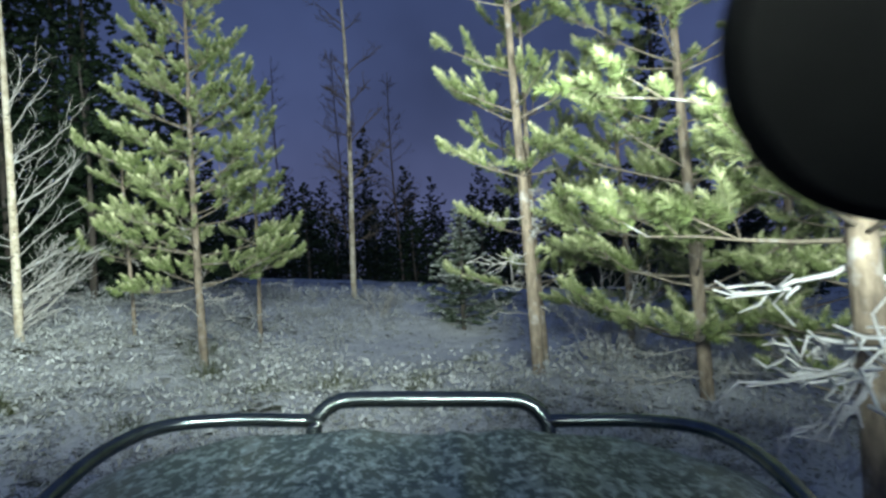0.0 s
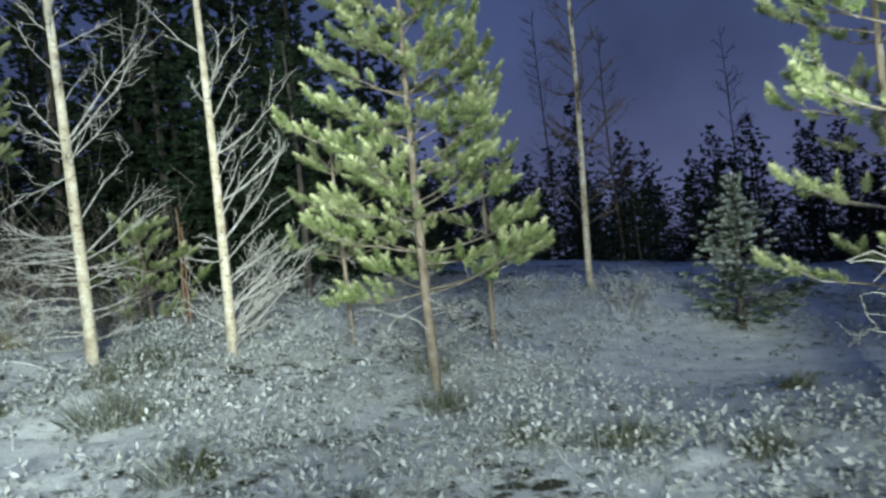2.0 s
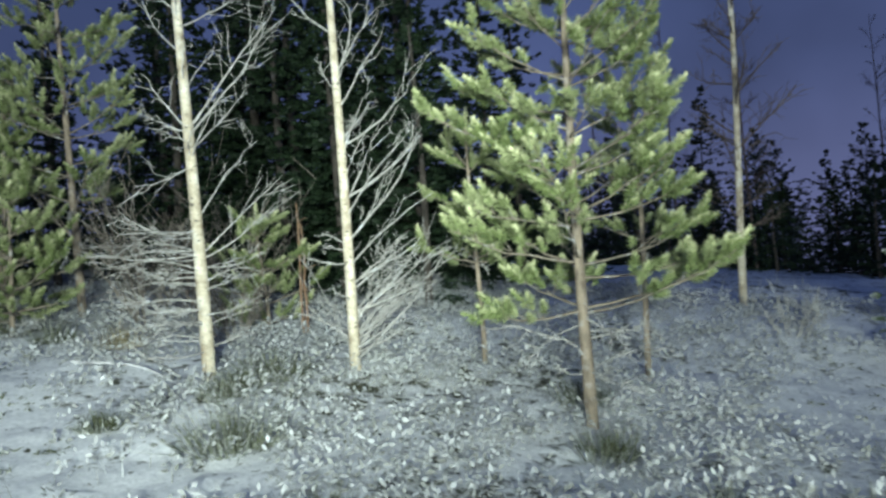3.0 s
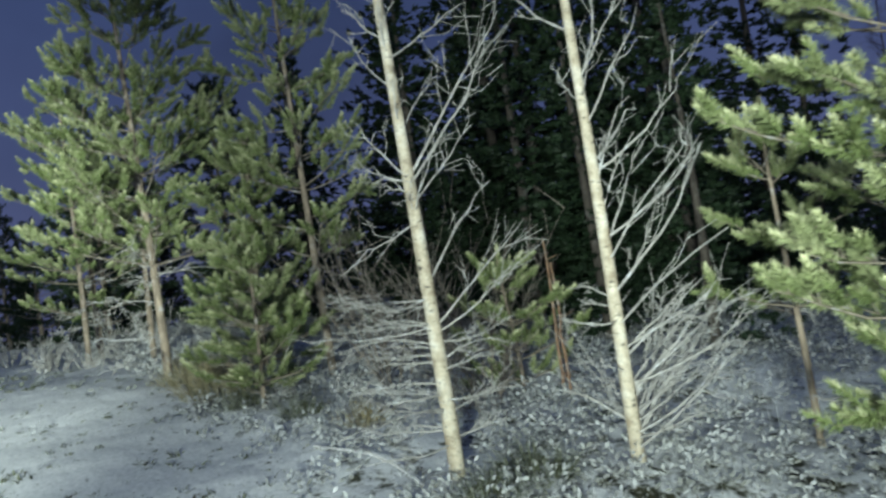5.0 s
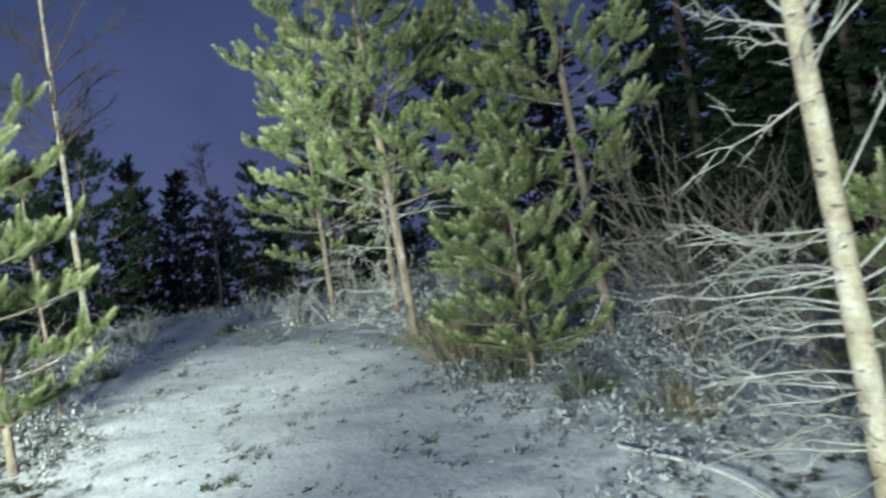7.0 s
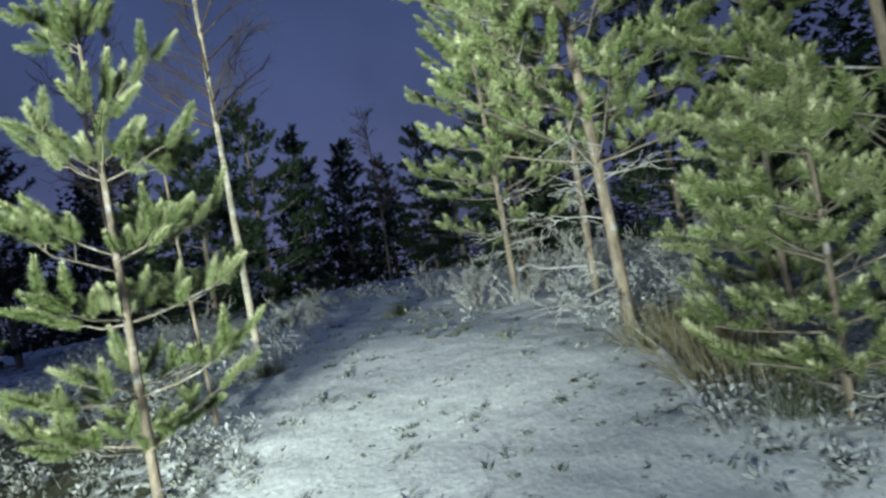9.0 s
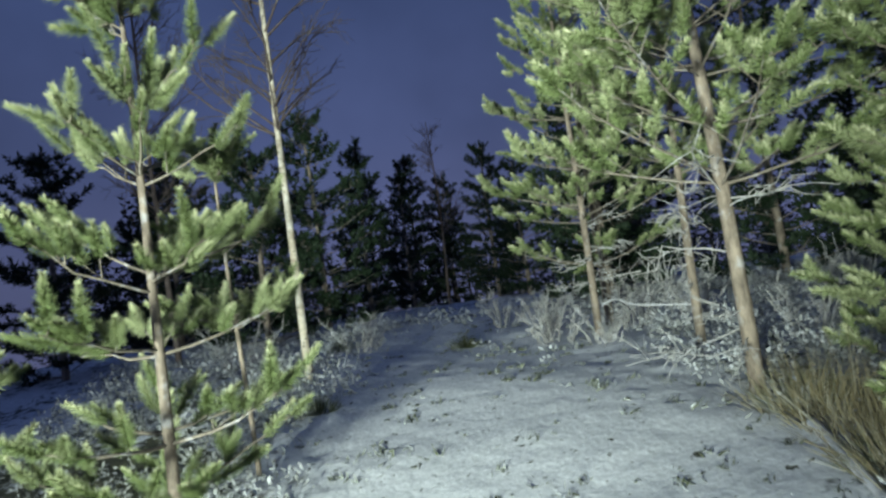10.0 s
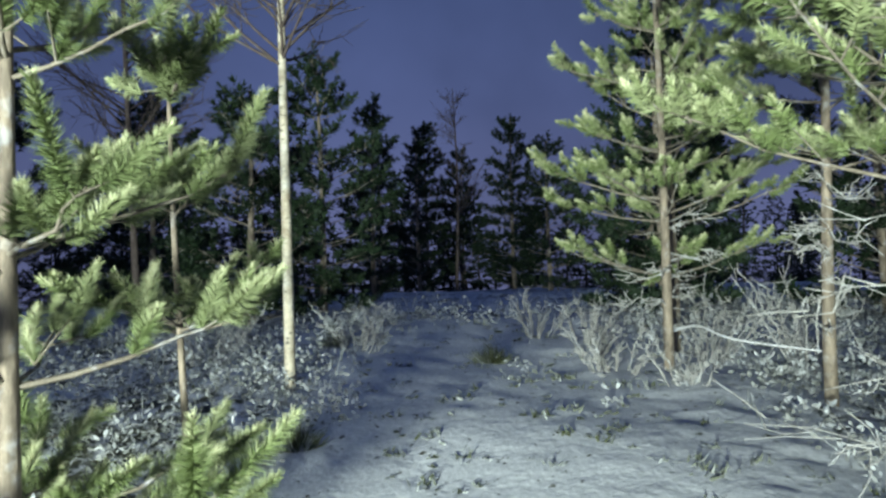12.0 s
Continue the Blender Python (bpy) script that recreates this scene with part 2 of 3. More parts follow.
def pine(name, x, y, height, radius, spread, label, seed, bare=0.18, lean=(0, 0), spacing=0.34, dense=1.0, arms=5, group="young pines",
         gap=0.0, split=True, density=1250, needle=0.047, width=0.0034, mat=None, dead=0, top_taper=0.75, brush=1.0, rise0=0.10, dry_size=1.0):
    """A young Scots pine: whorls of rising limbs with needle brushes on their outer shoots."""
    rng = np.random.default_rng(seed)
    root = tree_root(name, x, y, ground_z(x, y), label, "tree", group)
    pts, rad = trunk_line(rng, height, radius, lean, 0.02)
    v, f = tubes([(pts, rad)], 9)
    trunk = mesh_object("trunk", v, f, PINE_BARK, root, True)
    pieces, dry, shoots = [], [], []
    z = height * bare
    for i in range(dead):
        a, r = rng.random() * 6.28, spread * (0.2 + 0.5 * rng.random() ** 1.5)
        p0 = on_line(pts, z * (0.25 + 0.75 * rng.random()))
        d = np.array([math.cos(a), math.sin(a), rng.normal() * 0.12])
        k = np.linspace(0, 1, 6)[:, None]
        bow = rng.normal(size=3) * 0.16 * r
        line = p0 + d * r * k + bow * np.sin(k * 3.0) + rng.normal(size=(6, 3)) * 0.025 * k
        piece = [(line, dry_size * np.linspace(0.005, 0.002, 6))]
        for _ in range(8):
            kk = 0.3 + 0.65 * rng.random()
            p = p0 + d * r * kk + bow * math.sin(kk * 3.0)
            e = p + unit(d + rng.normal(size=3) * 0.6) * r * (0.15 + 0.3 * rng.random())
            piece.append((np.stack([p, (p + e) / 2 + rng.normal(size=3) * 0.02, e]), dry_size * np.array([0.003, 0.0022, 0.0015])))
        dry.append(piece)
    while z < height - 0.12:
        q = z / height
        reach = spread * (1 - q) ** top_taper * (0.55 + 0.45 * min(1, q / 0.3)) + 0.10
        turn = rng.random() * 6.28
        for i in range(arms):
            if rng.random() < gap + 0.06:
                continue
            a = turn + i * 6.283 / arms + rng.normal() * 0.2
            r = reach * (0.7 + 0.5 * rng.random())
            rise = rise0 + 0.55 * q * q + rng.normal() * 0.10
            p0 = on_line(pts, z + rng.normal() * 0.03)
            d = unit(np.array([math.cos(a), math.sin(a), rise]))
            k = np.linspace(0, 1, 6)[:, None]
            line = p0 + d * r * k + np.array([0, 0, 0.16 * r]) * k * k + rng.normal(size=(6, 3)) * 0.012 * k
            piece = [(line, np.linspace(0.0045 + 0.006 * (1 - q), 0.0025, 6))]
            tipd = unit(line[-1] - line[-2])
            bare_part = 0.42 if r > 0.45 else 0.25
            bow = np.array([0, 0, 0.16 * r])
            shoots.append((line[-1] - tipd * 0.10 * brush, tipd + [0, 0, 0.25], 0.15 * brush))
            side = unit(np.cross(tipd, [0, 0, 1.0]))
            for kk in np.linspace(bare_part, 0.95, max(2, int(round(r / 0.21 * dense)))):
                p = p0 + d * r * kk + bow * kk * kk
                for sg in (-1, 1):
                    if rng.random() < 0.16:
                        continue
                    arm = (0.05 + 0.20 * r * (1.05 - kk)) * (0.6 + 0.8 * rng.random())
                    out = unit(tipd * (0.35 + 0.4 * rng.random()) + side * sg * (0.5 + 0.5 * rng.random()) + np.array([0, 0, 0.25 + rng.normal() * 0.25]))
                    q2 = p + out * arm
                    piece.append((np.stack([p, q2]), np.array([0.0036, 0.002])))
                    up = unit(out + tipd * 0.25 + np.array([0, 0, 0.35 + rng.normal() * 0.25]))
                    ln = (0.10 + 0.07 * rng.random()) * brush
                    shoots.append((q2 - up * 0.02, up, ln))
                    if rng.random() < 0.4 and arm > 0.08:
                        side_way = unit(out * 0.6 - side * sg * 0.4 + tipd * 0.4 + rng.normal(size=3) * 0.3 + [0, 0, 0.2])
                        shoots.append((p + out * arm * 0.5, side_way, ln * 0.85))
                if rng.random() < 0.3:
                    shoots.append((p, unit(tipd + [0, 0, 0.8] + rng.normal(size=3) * 0.3), 0.10 * brush))
            pieces.append(piece)
        z += spacing * (0.8 + 0.4 * rng.random())
    tip = pts[-1]
    shoots.append((tip - [0, 0, 0.24], np.array([0.02, 0.02, 1]), 0.28))
    for i in range(5):
        a = i * 1.257 + seed
        shoots.append((tip - [0, 0, 0.22], np.array([0.7 * math.cos(a), 0.7 * math.sin(a), 1]), 0.17))
    branch_pieces(root, trunk, pieces, PINE_LIMB, 4, split)
    if dry:
        branch_pieces(root, trunk, dry, DRY_TWIG if dry_size < 1.5 else SNOWY_WOOD, 4, split)
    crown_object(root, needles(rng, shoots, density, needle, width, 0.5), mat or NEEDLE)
    return root


def birch(name, x, y, height, radius, label, seed, lean=(0, 0), low=0.5, count=34, reach=1.1, twig=None, brush=1.0, rise=0.8, bend=0.05, split=True,
          low_bias=1.3, limb=1.0, curve=0.05, fans=()):
    """A bare birch: pale curved trunk, long slanting limbs and fine twigs."""
    rng = np.random.default_rng(seed)
    root = tree_root(name, x, y, ground_z(x, y), label, "tree", "bare birches")
    pts, rad = trunk_line(rng, height, radius, lean, bend, 18)
    v, f = tubes([(pts, rad)], 10)
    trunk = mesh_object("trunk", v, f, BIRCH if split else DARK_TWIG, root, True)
    pieces = []
    plan = []
    for i in range(count):
        q = rng.random() ** low_bias
        z = low + (height - low - 0.2) * q
        up = rise * (0.5 + 0.8 * rng.random()) if z > 1.2 else rise * (0.1 + 0.7 * rng.random())
        plan.append((z, rng.random() * 6.28, reach * (0.45 + 0.75 * rng.random()) * (1 - 0.65 * q), up))
    for number, middle, spread, z0, z1, far, up in fans:
        for i in range(number):
            plan.append((z0 + (z1 - z0) * rng.random(), math.radians(middle + spread * rng.uniform(-1, 1)), far * (0.6 + 0.5 * rng.random()), up * (0.6 + 0.7 * rng.random())))
    for z, a, r, up in plan:
        d = unit(np.array([math.cos(a), math.sin(a), up]))
        p0 = on_line(pts, z)
        k = np.linspace(0, 1, 7)[:, None]
        w = unit(rng.normal(size=3))
        line = p0 + d * r * k + w * curve * r * np.sin(k * 3) + rng.normal(size=(7, 3)) * 0.01 * k
        piece = [(line, limb * np.linspace(0.006 + 0.006 * r, 0.0025, 7))]
        for j in range(int((5 + 6 * rng.random()) * brush)):
            kk = 0.2 + 0.75 * rng.random()
            p = p0 + d * r * kk + w * curve * r * math.sin(kk * 3)
            dd = unit(d + rng.normal(size=3) * 0.45 + [0, 0, 0.15])
            ln = r * (0.18 + 0.3 * rng.random())
            e = p + dd * ln
            m = (p + e) / 2 + rng.normal(size=3) * 0.02
            piece.append((np.stack([p, m, e]), limb * np.array([0.0035, 0.0028, 0.0018])))
            for _ in range(2):
                g = e - dd * ln * 0.6 * rng.random()
                h = g + unit(dd + rng.normal(size=3) * 0.6) * ln * 0.5
                piece.append((np.stack([g, h]), limb * np.array([0.0024, 0.0014])))
        pieces.append(piece)
    branch_pieces(root, trunk, pieces, twig or DRY_TWIG, 4, split)
    return root


def spruce(name, x, y, height, spread, label, seed, mat=None, per_metre=150, group="dark spruces", sag=0.25, boughs=9, wide=1.0, coarse=1.0, leaf=1.0, ahead=1.3):
    """A spruce: tiers of drooping boughs with hanging needle shoots."""
    rng = np.random.default_rng(seed)
    root = tree_root(name, x, y, ground_z(x, y), label, "tree", group)
    pts, rad = trunk_line(rng, height, 0.012 * height + 0.01, (0, 0), 0.02)
    v, f = tubes([(pts, rad)], 7)
    mesh_object("trunk", v, f, SPRUCE_BARK, root, True)
    limbs, shoots = [], []
    step = (0.06 * height ** 0.6 + 0.03) * coarse
    z = 0.12
    while z < height - 0.04:
        q = z / height
        reach = spread * (1 - q) ** 0.95 * (0.75 + 0.4 * rng.random()) + 0.02
        for i in range(boughs if q < 0.8 else boughs // 2 + 1):
            a = rng.random() * 6.28
            r = reach * (0.5 + 0.65 * rng.random())
            p0 = on_line(pts, z + step * rng.uniform(-0.6, 0.6))
            k = np.linspace(0, 1, 5)[:, None]
            out = np.array([math.cos(a), math.sin(a), 0.1 + 0.6 * q])
            line = p0 + out * r * k + np.array([0, 0, -sag * r]) * np.sin(k * 2.4) + np.array([0, 0, 0.15 * r]) * k * k
            limbs.append((line, np.linspace(0.004 + 0.005 * r, 0.002, 5)))
            m = max(2, int(r / (0.07 + 0.03 * height) / coarse))
            side = np.array([-math.sin(a), math.cos(a), 0])
            for kk in np.linspace(0.3, 1, m):
                p = p0 + out * r * kk + np.array([0, 0, -sag * r * math.sin(kk * 2.4) + 0.15 * r * kk * kk])
                for sg in (-1, 1):
                    dd = out * 0.9 + side * sg * (0.2 + 0.7 * rng.random()) + [0, 0, -0.2 + rng.normal() * 0.15]
                    shoots.append((p, dd, (0.03 + 0.34 * r) * coarse ** 0.5 * (0.6 + 0.6 * rng.random()) * (1.15 - 0.6 * kk)))
        z += step * (0.7 + 0.6 * rng.random())
    shoots.append((pts[-1] - [0, 0, 0.05 * height], np.array([0, 0, 1.0]), 0.06 * height))
    v, f = tubes(limbs, 3)
    if coarse <= 1.0 and wide < 1.4:
        tagged(mesh_object("branchwork", v, f, SPRUCE_BARK, root, True), kind="stuff")
    crown_object(root, needles(rng, shoots, per_metre, (0.032 + 0.006 * height) * leaf, (0.003 + 0.0022 * height) * wide, ahead), mat or UNLIT_NEEDLE)
    return root


# ---- ground ----
def trail(x, y):
    """How much a place belongs to the open snowy trail, 0 to 1."""
    a = np.exp(-(((y - 4.55 + 0.16 * (x + 7.5) + 0.1 * np.sin(2.7 * x)) / 1.0) ** 4)) * (1 / (1 + np.exp((x + 4.3) * 2))) * (1 / (1 + np.exp(-(x + 11.6) * 2.5)))
    b = 0.55 * np.exp(-(((x + 0.1) / 1.2) ** 2 + ((y - 7.5) / 1.8) ** 2))
    return np.clip(a + b, 0, 1)


def scrub(x, y):
    """Where dark heath shows through the snow, 0 to 1."""
    return np.clip(np.exp(-(((x + 7.8) / 2.2) ** 2 + ((y - 2.1) / 1.25) ** 2)), 0, 1)


def wave(x, y, s, seed):
    """Smooth sum of sines, a cheap rolling noise."""
    r = np.random.default_rng(seed)
    out = 0
    for i in range(7):
        a, f, p = r.random() * 6.28, (0.6 + 0.9 * r.random()) / s, r.random() * 6.28
        out = out + np.sin((x * math.cos(a) + y * math.sin(a)) * f * 6.28 + p)
    return out / 7


SWELLS = [(-11, 2.5, 0.03), (-11, 5, -0.05), (-8.5, 5, 0.10), (-8.5, 7.5, -0.05), (-6, 2.5, -0.21), (-6, 5, 0.04), (-3.5, 2.5, -0.04),
          (-3.5, 7.5, 0.08), (-1, 2.5, -0.05), (-1, 5, 0.03), (-1, 7.5, -0.25), (-1, 10, 0.13), (1.5, 2.5, 0.08), (1.5, 5, 0.37)]


def ground_z(x, y):
    """A slope that climbs from the buggy to a low crest and falls away behind it."""
    u, w = np.clip(x, -14, 2.2), np.clip(y, -4, 12)
    slope = 0.291 + 0.0976 * w - 0.0016 * w * w - 0.1558 * u + 0.00435 * u * w - 0.0006 * u * u
    for sx, sy, sh in SWELLS:
        slope = slope + sh * np.exp(-((x - sx) ** 2 + (y - sy) ** 2) / 4.84)
    slope = 2.25 - np.log1p(np.exp((2.25 - slope) * 8)) / 8
    small = 0.05 * wave(x, y, 4.5, 3) + 0.05 * wave(x, y, 1.6, 5) * (1 - 0.5 * trail(x, y))
    start = np.exp(-((x / 1.9) ** 2 + ((y - 1.3) / 1.9) ** 2))
    fall = np.clip(np.hypot(x + 4, y - 4) - 12.5, 0, None)
    return slope + small * (1 - start) - 0.075 * fall * fall / (fall + 6)


def axis(lo, hi, fine, reach):
    core = np.arange(lo, hi + fine, fine)
    grow = fine * 1.22 ** np.arange(1, 60)
    out = np.cumsum(grow)
    out = out[out < reach]
    return np.concatenate([lo - out[::-1], core, hi + out])


def build_ground():
    xs, ys = axis(-15, 4, 0.085, 2500), axis(-2.0, 12.5, 0.085, 2500)
    gx, gy = np.meshgrid(xs, ys, indexing="ij")
    near = np.clip(1 - (np.hypot(gx + 4, gy - 4) - 14) / 10, 0, 1)
    hum = 0.045 * np.abs(wave(gx, gy, 0.55, 7)) + 0.03 * wave(gx, gy, 0.23, 9)
    gz = ground_z(gx, gy) + near * hum * (1 - 0.65 * trail(gx, gy))
    v = np.stack([gx, gy, gz], -1).reshape(-1, 3)
    i, j = np.meshgrid(np.arange(len(xs) - 1), np.arange(len(ys) - 1), indexing="ij")
    a = (i * len(ys) + j).ravel()
    f = np.stack([a, a + len(ys), a + len(ys) + 1, a + 1], 1)
    ob = mesh_object("ground", v, f, GROUND, None, True)
    at = ob.data.attributes.new("trail", "FLOAT", "POINT")
    at.data.foreach_set("value", (trail(gx, gy) - 1.1 * scrub(gx, gy)).ravel().astype(np.float32))
    return tagged(ob, "heath ground dusted with thin snow over moss and grass", "ground", kind="structure")


build_ground()


def undergrowth():
    """Heath bushes: rounded domes of small broad leaves, dusted white where they face the sky."""
    rng = np.random.default_rng(21)
    n = 18000
    x, y = rng.uniform(-12.5, 3.6, n), rng.uniform(1.6, 10.5, n)
    patch = wave(x, y, 1.1, 13)
    keep = (rng.random(n) > 0.998 * np.minimum(1, 2.6 * trail(x, y))) & (patch + rng.normal(size=n) * 0.25 > -0.2) & (np.hypot(x, y - 0.7) > 2.2)
    x, y, patch = x[keep], y[keep], patch[keep]
    m, b = len(x), 25
    size = 0.055 + 0.075 * rng.random(m) ** 1.5
    tall = (0.07 + 0.13 * rng.random(m) ** 1.6 + 0.10 * np.clip(patch, 0, 1)) / size
    dome = unit(np.stack([rng.normal(size=m * b), rng.normal(size=m * b), np.abs(rng.normal(size=m * b)) * 1.1], 1))
    s = np.repeat(size, b)
    base = np.stack([np.repeat(x, b), np.repeat(y, b), np.repeat(ground_z(x, y), b)], 1)
    base += dome * s[:, None] * (0.45 + 0.6 * rng.random((m * b, 1))) * np.stack([np.ones(m * b), np.ones(m * b), np.repeat(tall, b)], 1)
    way = unit(dome * [1, 1, 0.5] + rng.normal(size=(m * b, 3)) * 0.6)
    ln = 0.018 + 0.030 * rng.random((m * b, 1)) ** 1.5
    side = unit(np.cross(way, dome + rng.normal(size=(m * b, 3)) * 0.6)) * ln * (0.12 + 0.14 * rng.random((m * b, 1)))
    v = np.stack([base, base + way * ln * 0.5 - side, base + way * ln, base + way * ln * 0.5 + side], 1).reshape(-1, 3)
    ob = mesh_object("undergrowth", v, np.arange(len(v)).reshape(-1, 4), FROST_LEAF)
    own = np.where(rng.random(m) < 0.22, -0.35, 0.25) * rng.random(m) - 0.5 * scrub(x, y)
    frost = np.clip(0.30 + 0.60 * dome[:, 2] + np.repeat(own, b) + rng.normal(size=m * b) * 0.14, 0, 1)
    at = ob.data.attributes.new("frost", "FLOAT", "POINT")
    at.data.foreach_set("value", np.repeat(frost, 4).astype(np.float32))
    tagged(ob, "low heather and berry scrub dusted with snow", "undergrowth", kind="stuff")


undergrowth()


def trail_sprigs():
    """Short dark sprigs of heath that stick out of the snow on the trail."""
    rng = np.random.default_rng(23)
    n = 9500
    x, y = rng.uniform(-14.5, 3.0, n), rng.uniform(2.5, 10.0, n)
    keep = (trail(x, y) > 0.25) & (wave(x, y, 0.9, 41) + 0.35 * rng.normal(size=n) > 0.12)
    x, y = x[keep], y[keep]
    m, b = len(x), 12
    size = np.repeat(0.010 + 0.026 * rng.random(m) ** 2, b)[:, None]
    base = np.stack([np.repeat(x, b), np.repeat(y, b), np.repeat(ground_z(x, y), b)], 1) + rng.normal(size=(m * b, 3)) * size * [0.9, 0.9, 0.1]
    way = unit(rng.normal(size=(m * b, 3)) * [1, 1, 0.3] + [0, 0, 0.7])
    side = unit(np.cross(way, rng.normal(size=(m * b, 3)))) * (0.003 + 0.004 * rng.random((m * b, 1)))
    v = np.stack([base - side, base + side, base + way * size * 1.7], 1).reshape(-1, 3)
    tagged(mesh_object("heath_sprigs", v, np.arange(len(v)).reshape(-1, 3), HEATH), "dark sprigs of heath sticking out of trail snow", "undergrowth", kind="stuff")


trail_sprigs()


def grass():
    """Thin dry blades that stand out of the scrub."""
    rng = np.random.default_rng(22)
    n = 16000
    x, y = rng.uniform(-15.5, 4.0, n), rng.uniform(1.6, 12.5, n)
    keep = (rng.random(n) > np.minimum(1, 2.5 * trail(x, y))) & (np.hypot(x, y - 0.7) > 2.4) & (wave(x, y, 1.7, 31) > -0.05)
    x, y = x[keep], y[keep]
    m = len(x)
    h = 0.06 + 0.16 * rng.random((m, 1)) ** 2
    base = np.stack([x, y, ground_z(x, y)], 1)
    lean = rng.normal(size=(m, 3)) * 0.35 * [1, 1, 0] + [0, 0, 1]
    side = unit(np.cross(lean, rng.normal(size=(m, 3)))) * 0.0028
    v = np.stack([base - side, base + side, base + lean * h], 1).reshape(-1, 3)
    ob = mesh_object("grass", v, np.arange(len(v)).reshape(-1, 3), FROST_LEAF)
    at = ob.data.attributes.new("frost", "FLOAT", "POINT")
    at.data.foreach_set("value", np.repeat(rng.random(m), 3).astype(np.float32))
    tagged(ob, "sparse dry grass blades with frost", "grass", kind="stuff")


grass()

# ---- trees ----
PALE = "young green pine with pale frosted needle brushes"
pine("pine_tree", -2.10, 6.22, 3.38, 0.032, 0.92, "bushy young green pine beside a thin pale sapling", 1, bare=0.19, spacing=0.26, dense=1.4, arms=6, dead=10)
pine("pine_tree", -1.99, 7.37, 2.36, 0.020, 0.51, "thin pale pine sapling behind a bushy pine", 31, bare=0.4, gap=0.3, dead=4)
pine("pine_tree", -3.03, 7.03, 1.75, 0.017, 0.46, "small pale pine with sparse branches", 32, bare=0.4, gap=0.25, dead=4)
pine("pine_tree", 0.42, 5.22, 3.50, 0.041, 0.78, "open pine with a bare pale lower trunk and few whorls", 2, bare=0.36, gap=0.15, dead=12, spacing=0.36)
pine("pine_tree", 0.59, 6.37, 3.18, 0.033, 0.75, PALE, 33, bare=0.2, gap=0.1)
pine("pine_tree", 1.23, 6.15, 2.6, 0.026, 0.8, PALE, 34, bare=0.15, dead=6, arms=6, spacing=0.28)
pine("pine_tree", 1.25, 4.56, 3.30, 0.037, 0.95, PALE, 35, bare=0.10, dead=8, arms=6, spacing=0.28, dense=1.3)
pine("pine_tree", 1.93, 3.94, 3.06, 0.036, 0.95, PALE, 40, bare=0.08, dead=6, arms=6, spacing=0.28, dense=1.2)
pine("pine_tree", 2.30, 5.69, 3.14, 0.037, 0.88, PALE, 38, bare=0.15, dead=4)
pine("pine_tree", 1.00, 2.55, 3.24, 0.052, 0.95, "pine with pale forked dry lower branches close to the buggy", 36, bare=0.36, dead=18, gap=0.05, dry_size=2.0)
pine("pine_tree", -7.88, 5.82, 4.24, 0.037, 1.2, "tall bushy green pine with a brown trunk", 3, bare=0.24, dead=10, lean=(-0.008, -0.014), dense=1.35, spacing=0.24, arms=6, brush=1.1)
pine("pine_tree", -6.60, 6.65, 3.9, 0.033, 0.93, "slender pine with an open crown and brown trunk", 4, bare=0.25, gap=0.12, dead=8, lean=(-0.015, -0.02), dense=1.3, spacing=0.27, brush=1.15)
pine("pine_tree", -7.30, 6.45, 2.10, 0.021, 0.55, "dark green low pine between two taller pines", 37, bare=0.08, spacing=0.24, dense=1.2)
pine("pine_tree", -6.24, 5.79, 1.25, 0.015, 0.45, "low bushy pine beside the snowy trail", 43, bare=0.12, spacing=0.2, dense=1.2, dead=3)
pine("pine_tree", -4.88, 7.00, 1.00, 0.014, 0.38, "low bushy pine behind bare birches", 44, bare=0.06, spacing=0.2, dense=1.3)
pine("pine_tree", -7.64, 6.62, 1.21, 0.019, 0.37, "small sparse pine at the foot of taller pines", 42, bare=0.15, spacing=0.26, dense=0.9)
pine("pine_tree", -7.66, 3.17, 2.54, 0.024, 0.57, "young pine with thick pale needle brushes beside the trail", 5, bare=0.12, spacing=0.33, lean=(-0.015, -0.012), density=3800, width=0.0014, needle=0.045, brush=1.3)
pine("pine_tree", -8.41, 3.39, 1.75, 0.011, 0.28, "thin young pine behind a thicker one", 6, bare=0.45, spacing=0.36, gap=0.1)
pine("pine_tree", -8.00, 2.11, 1.53, 0.016, 0.41, PALE, 39, bare=0.3, spacing=0.34, gap=0.15)
pine("pine_tree", -9.00, 6.15, 2.76, 0.029, 0.65, PALE, 7, bare=0.42, dead=16)
pine("pine_tree", -10.03, 5.85, 3.30, 0.028, 0.78, PALE, 8, bare=0.3, dead=14)
pine("pine_tree", -10.54, 6.15, 3.31, 0.037, 0.91, PALE, 9, bare=0.15)
birch("birch_tree", -4.27, 5.70, 4.8, 0.038, "pale leafless birch with frosted low branches", 11, count=20, reach=0.5, low=1.2, low_bias=1.2, lean=(0, -0.019), limb=0.62, brush=0.7, bend=0.03, rise=1.2, curve=0.1,
      fans=[(24, 225, 60, 0.15, 0.95, 0.5, 0.05), (8, 45, 60, 0.1, 0.9, 0.4, 0.2), (2, 50, 15, 0.72, 0.8, 0.85, 0.75), (1, 55, 10, 0.95, 0.97, 0.55, 1.3), (1, 215, 8, 1.3, 1.31, 0.5, -0.3),
            (2, 50, 15, 1.4, 1.55, 1.2, 1.25), (2, 225, 20, 1.4, 1.5, 0.4, 0.6)])
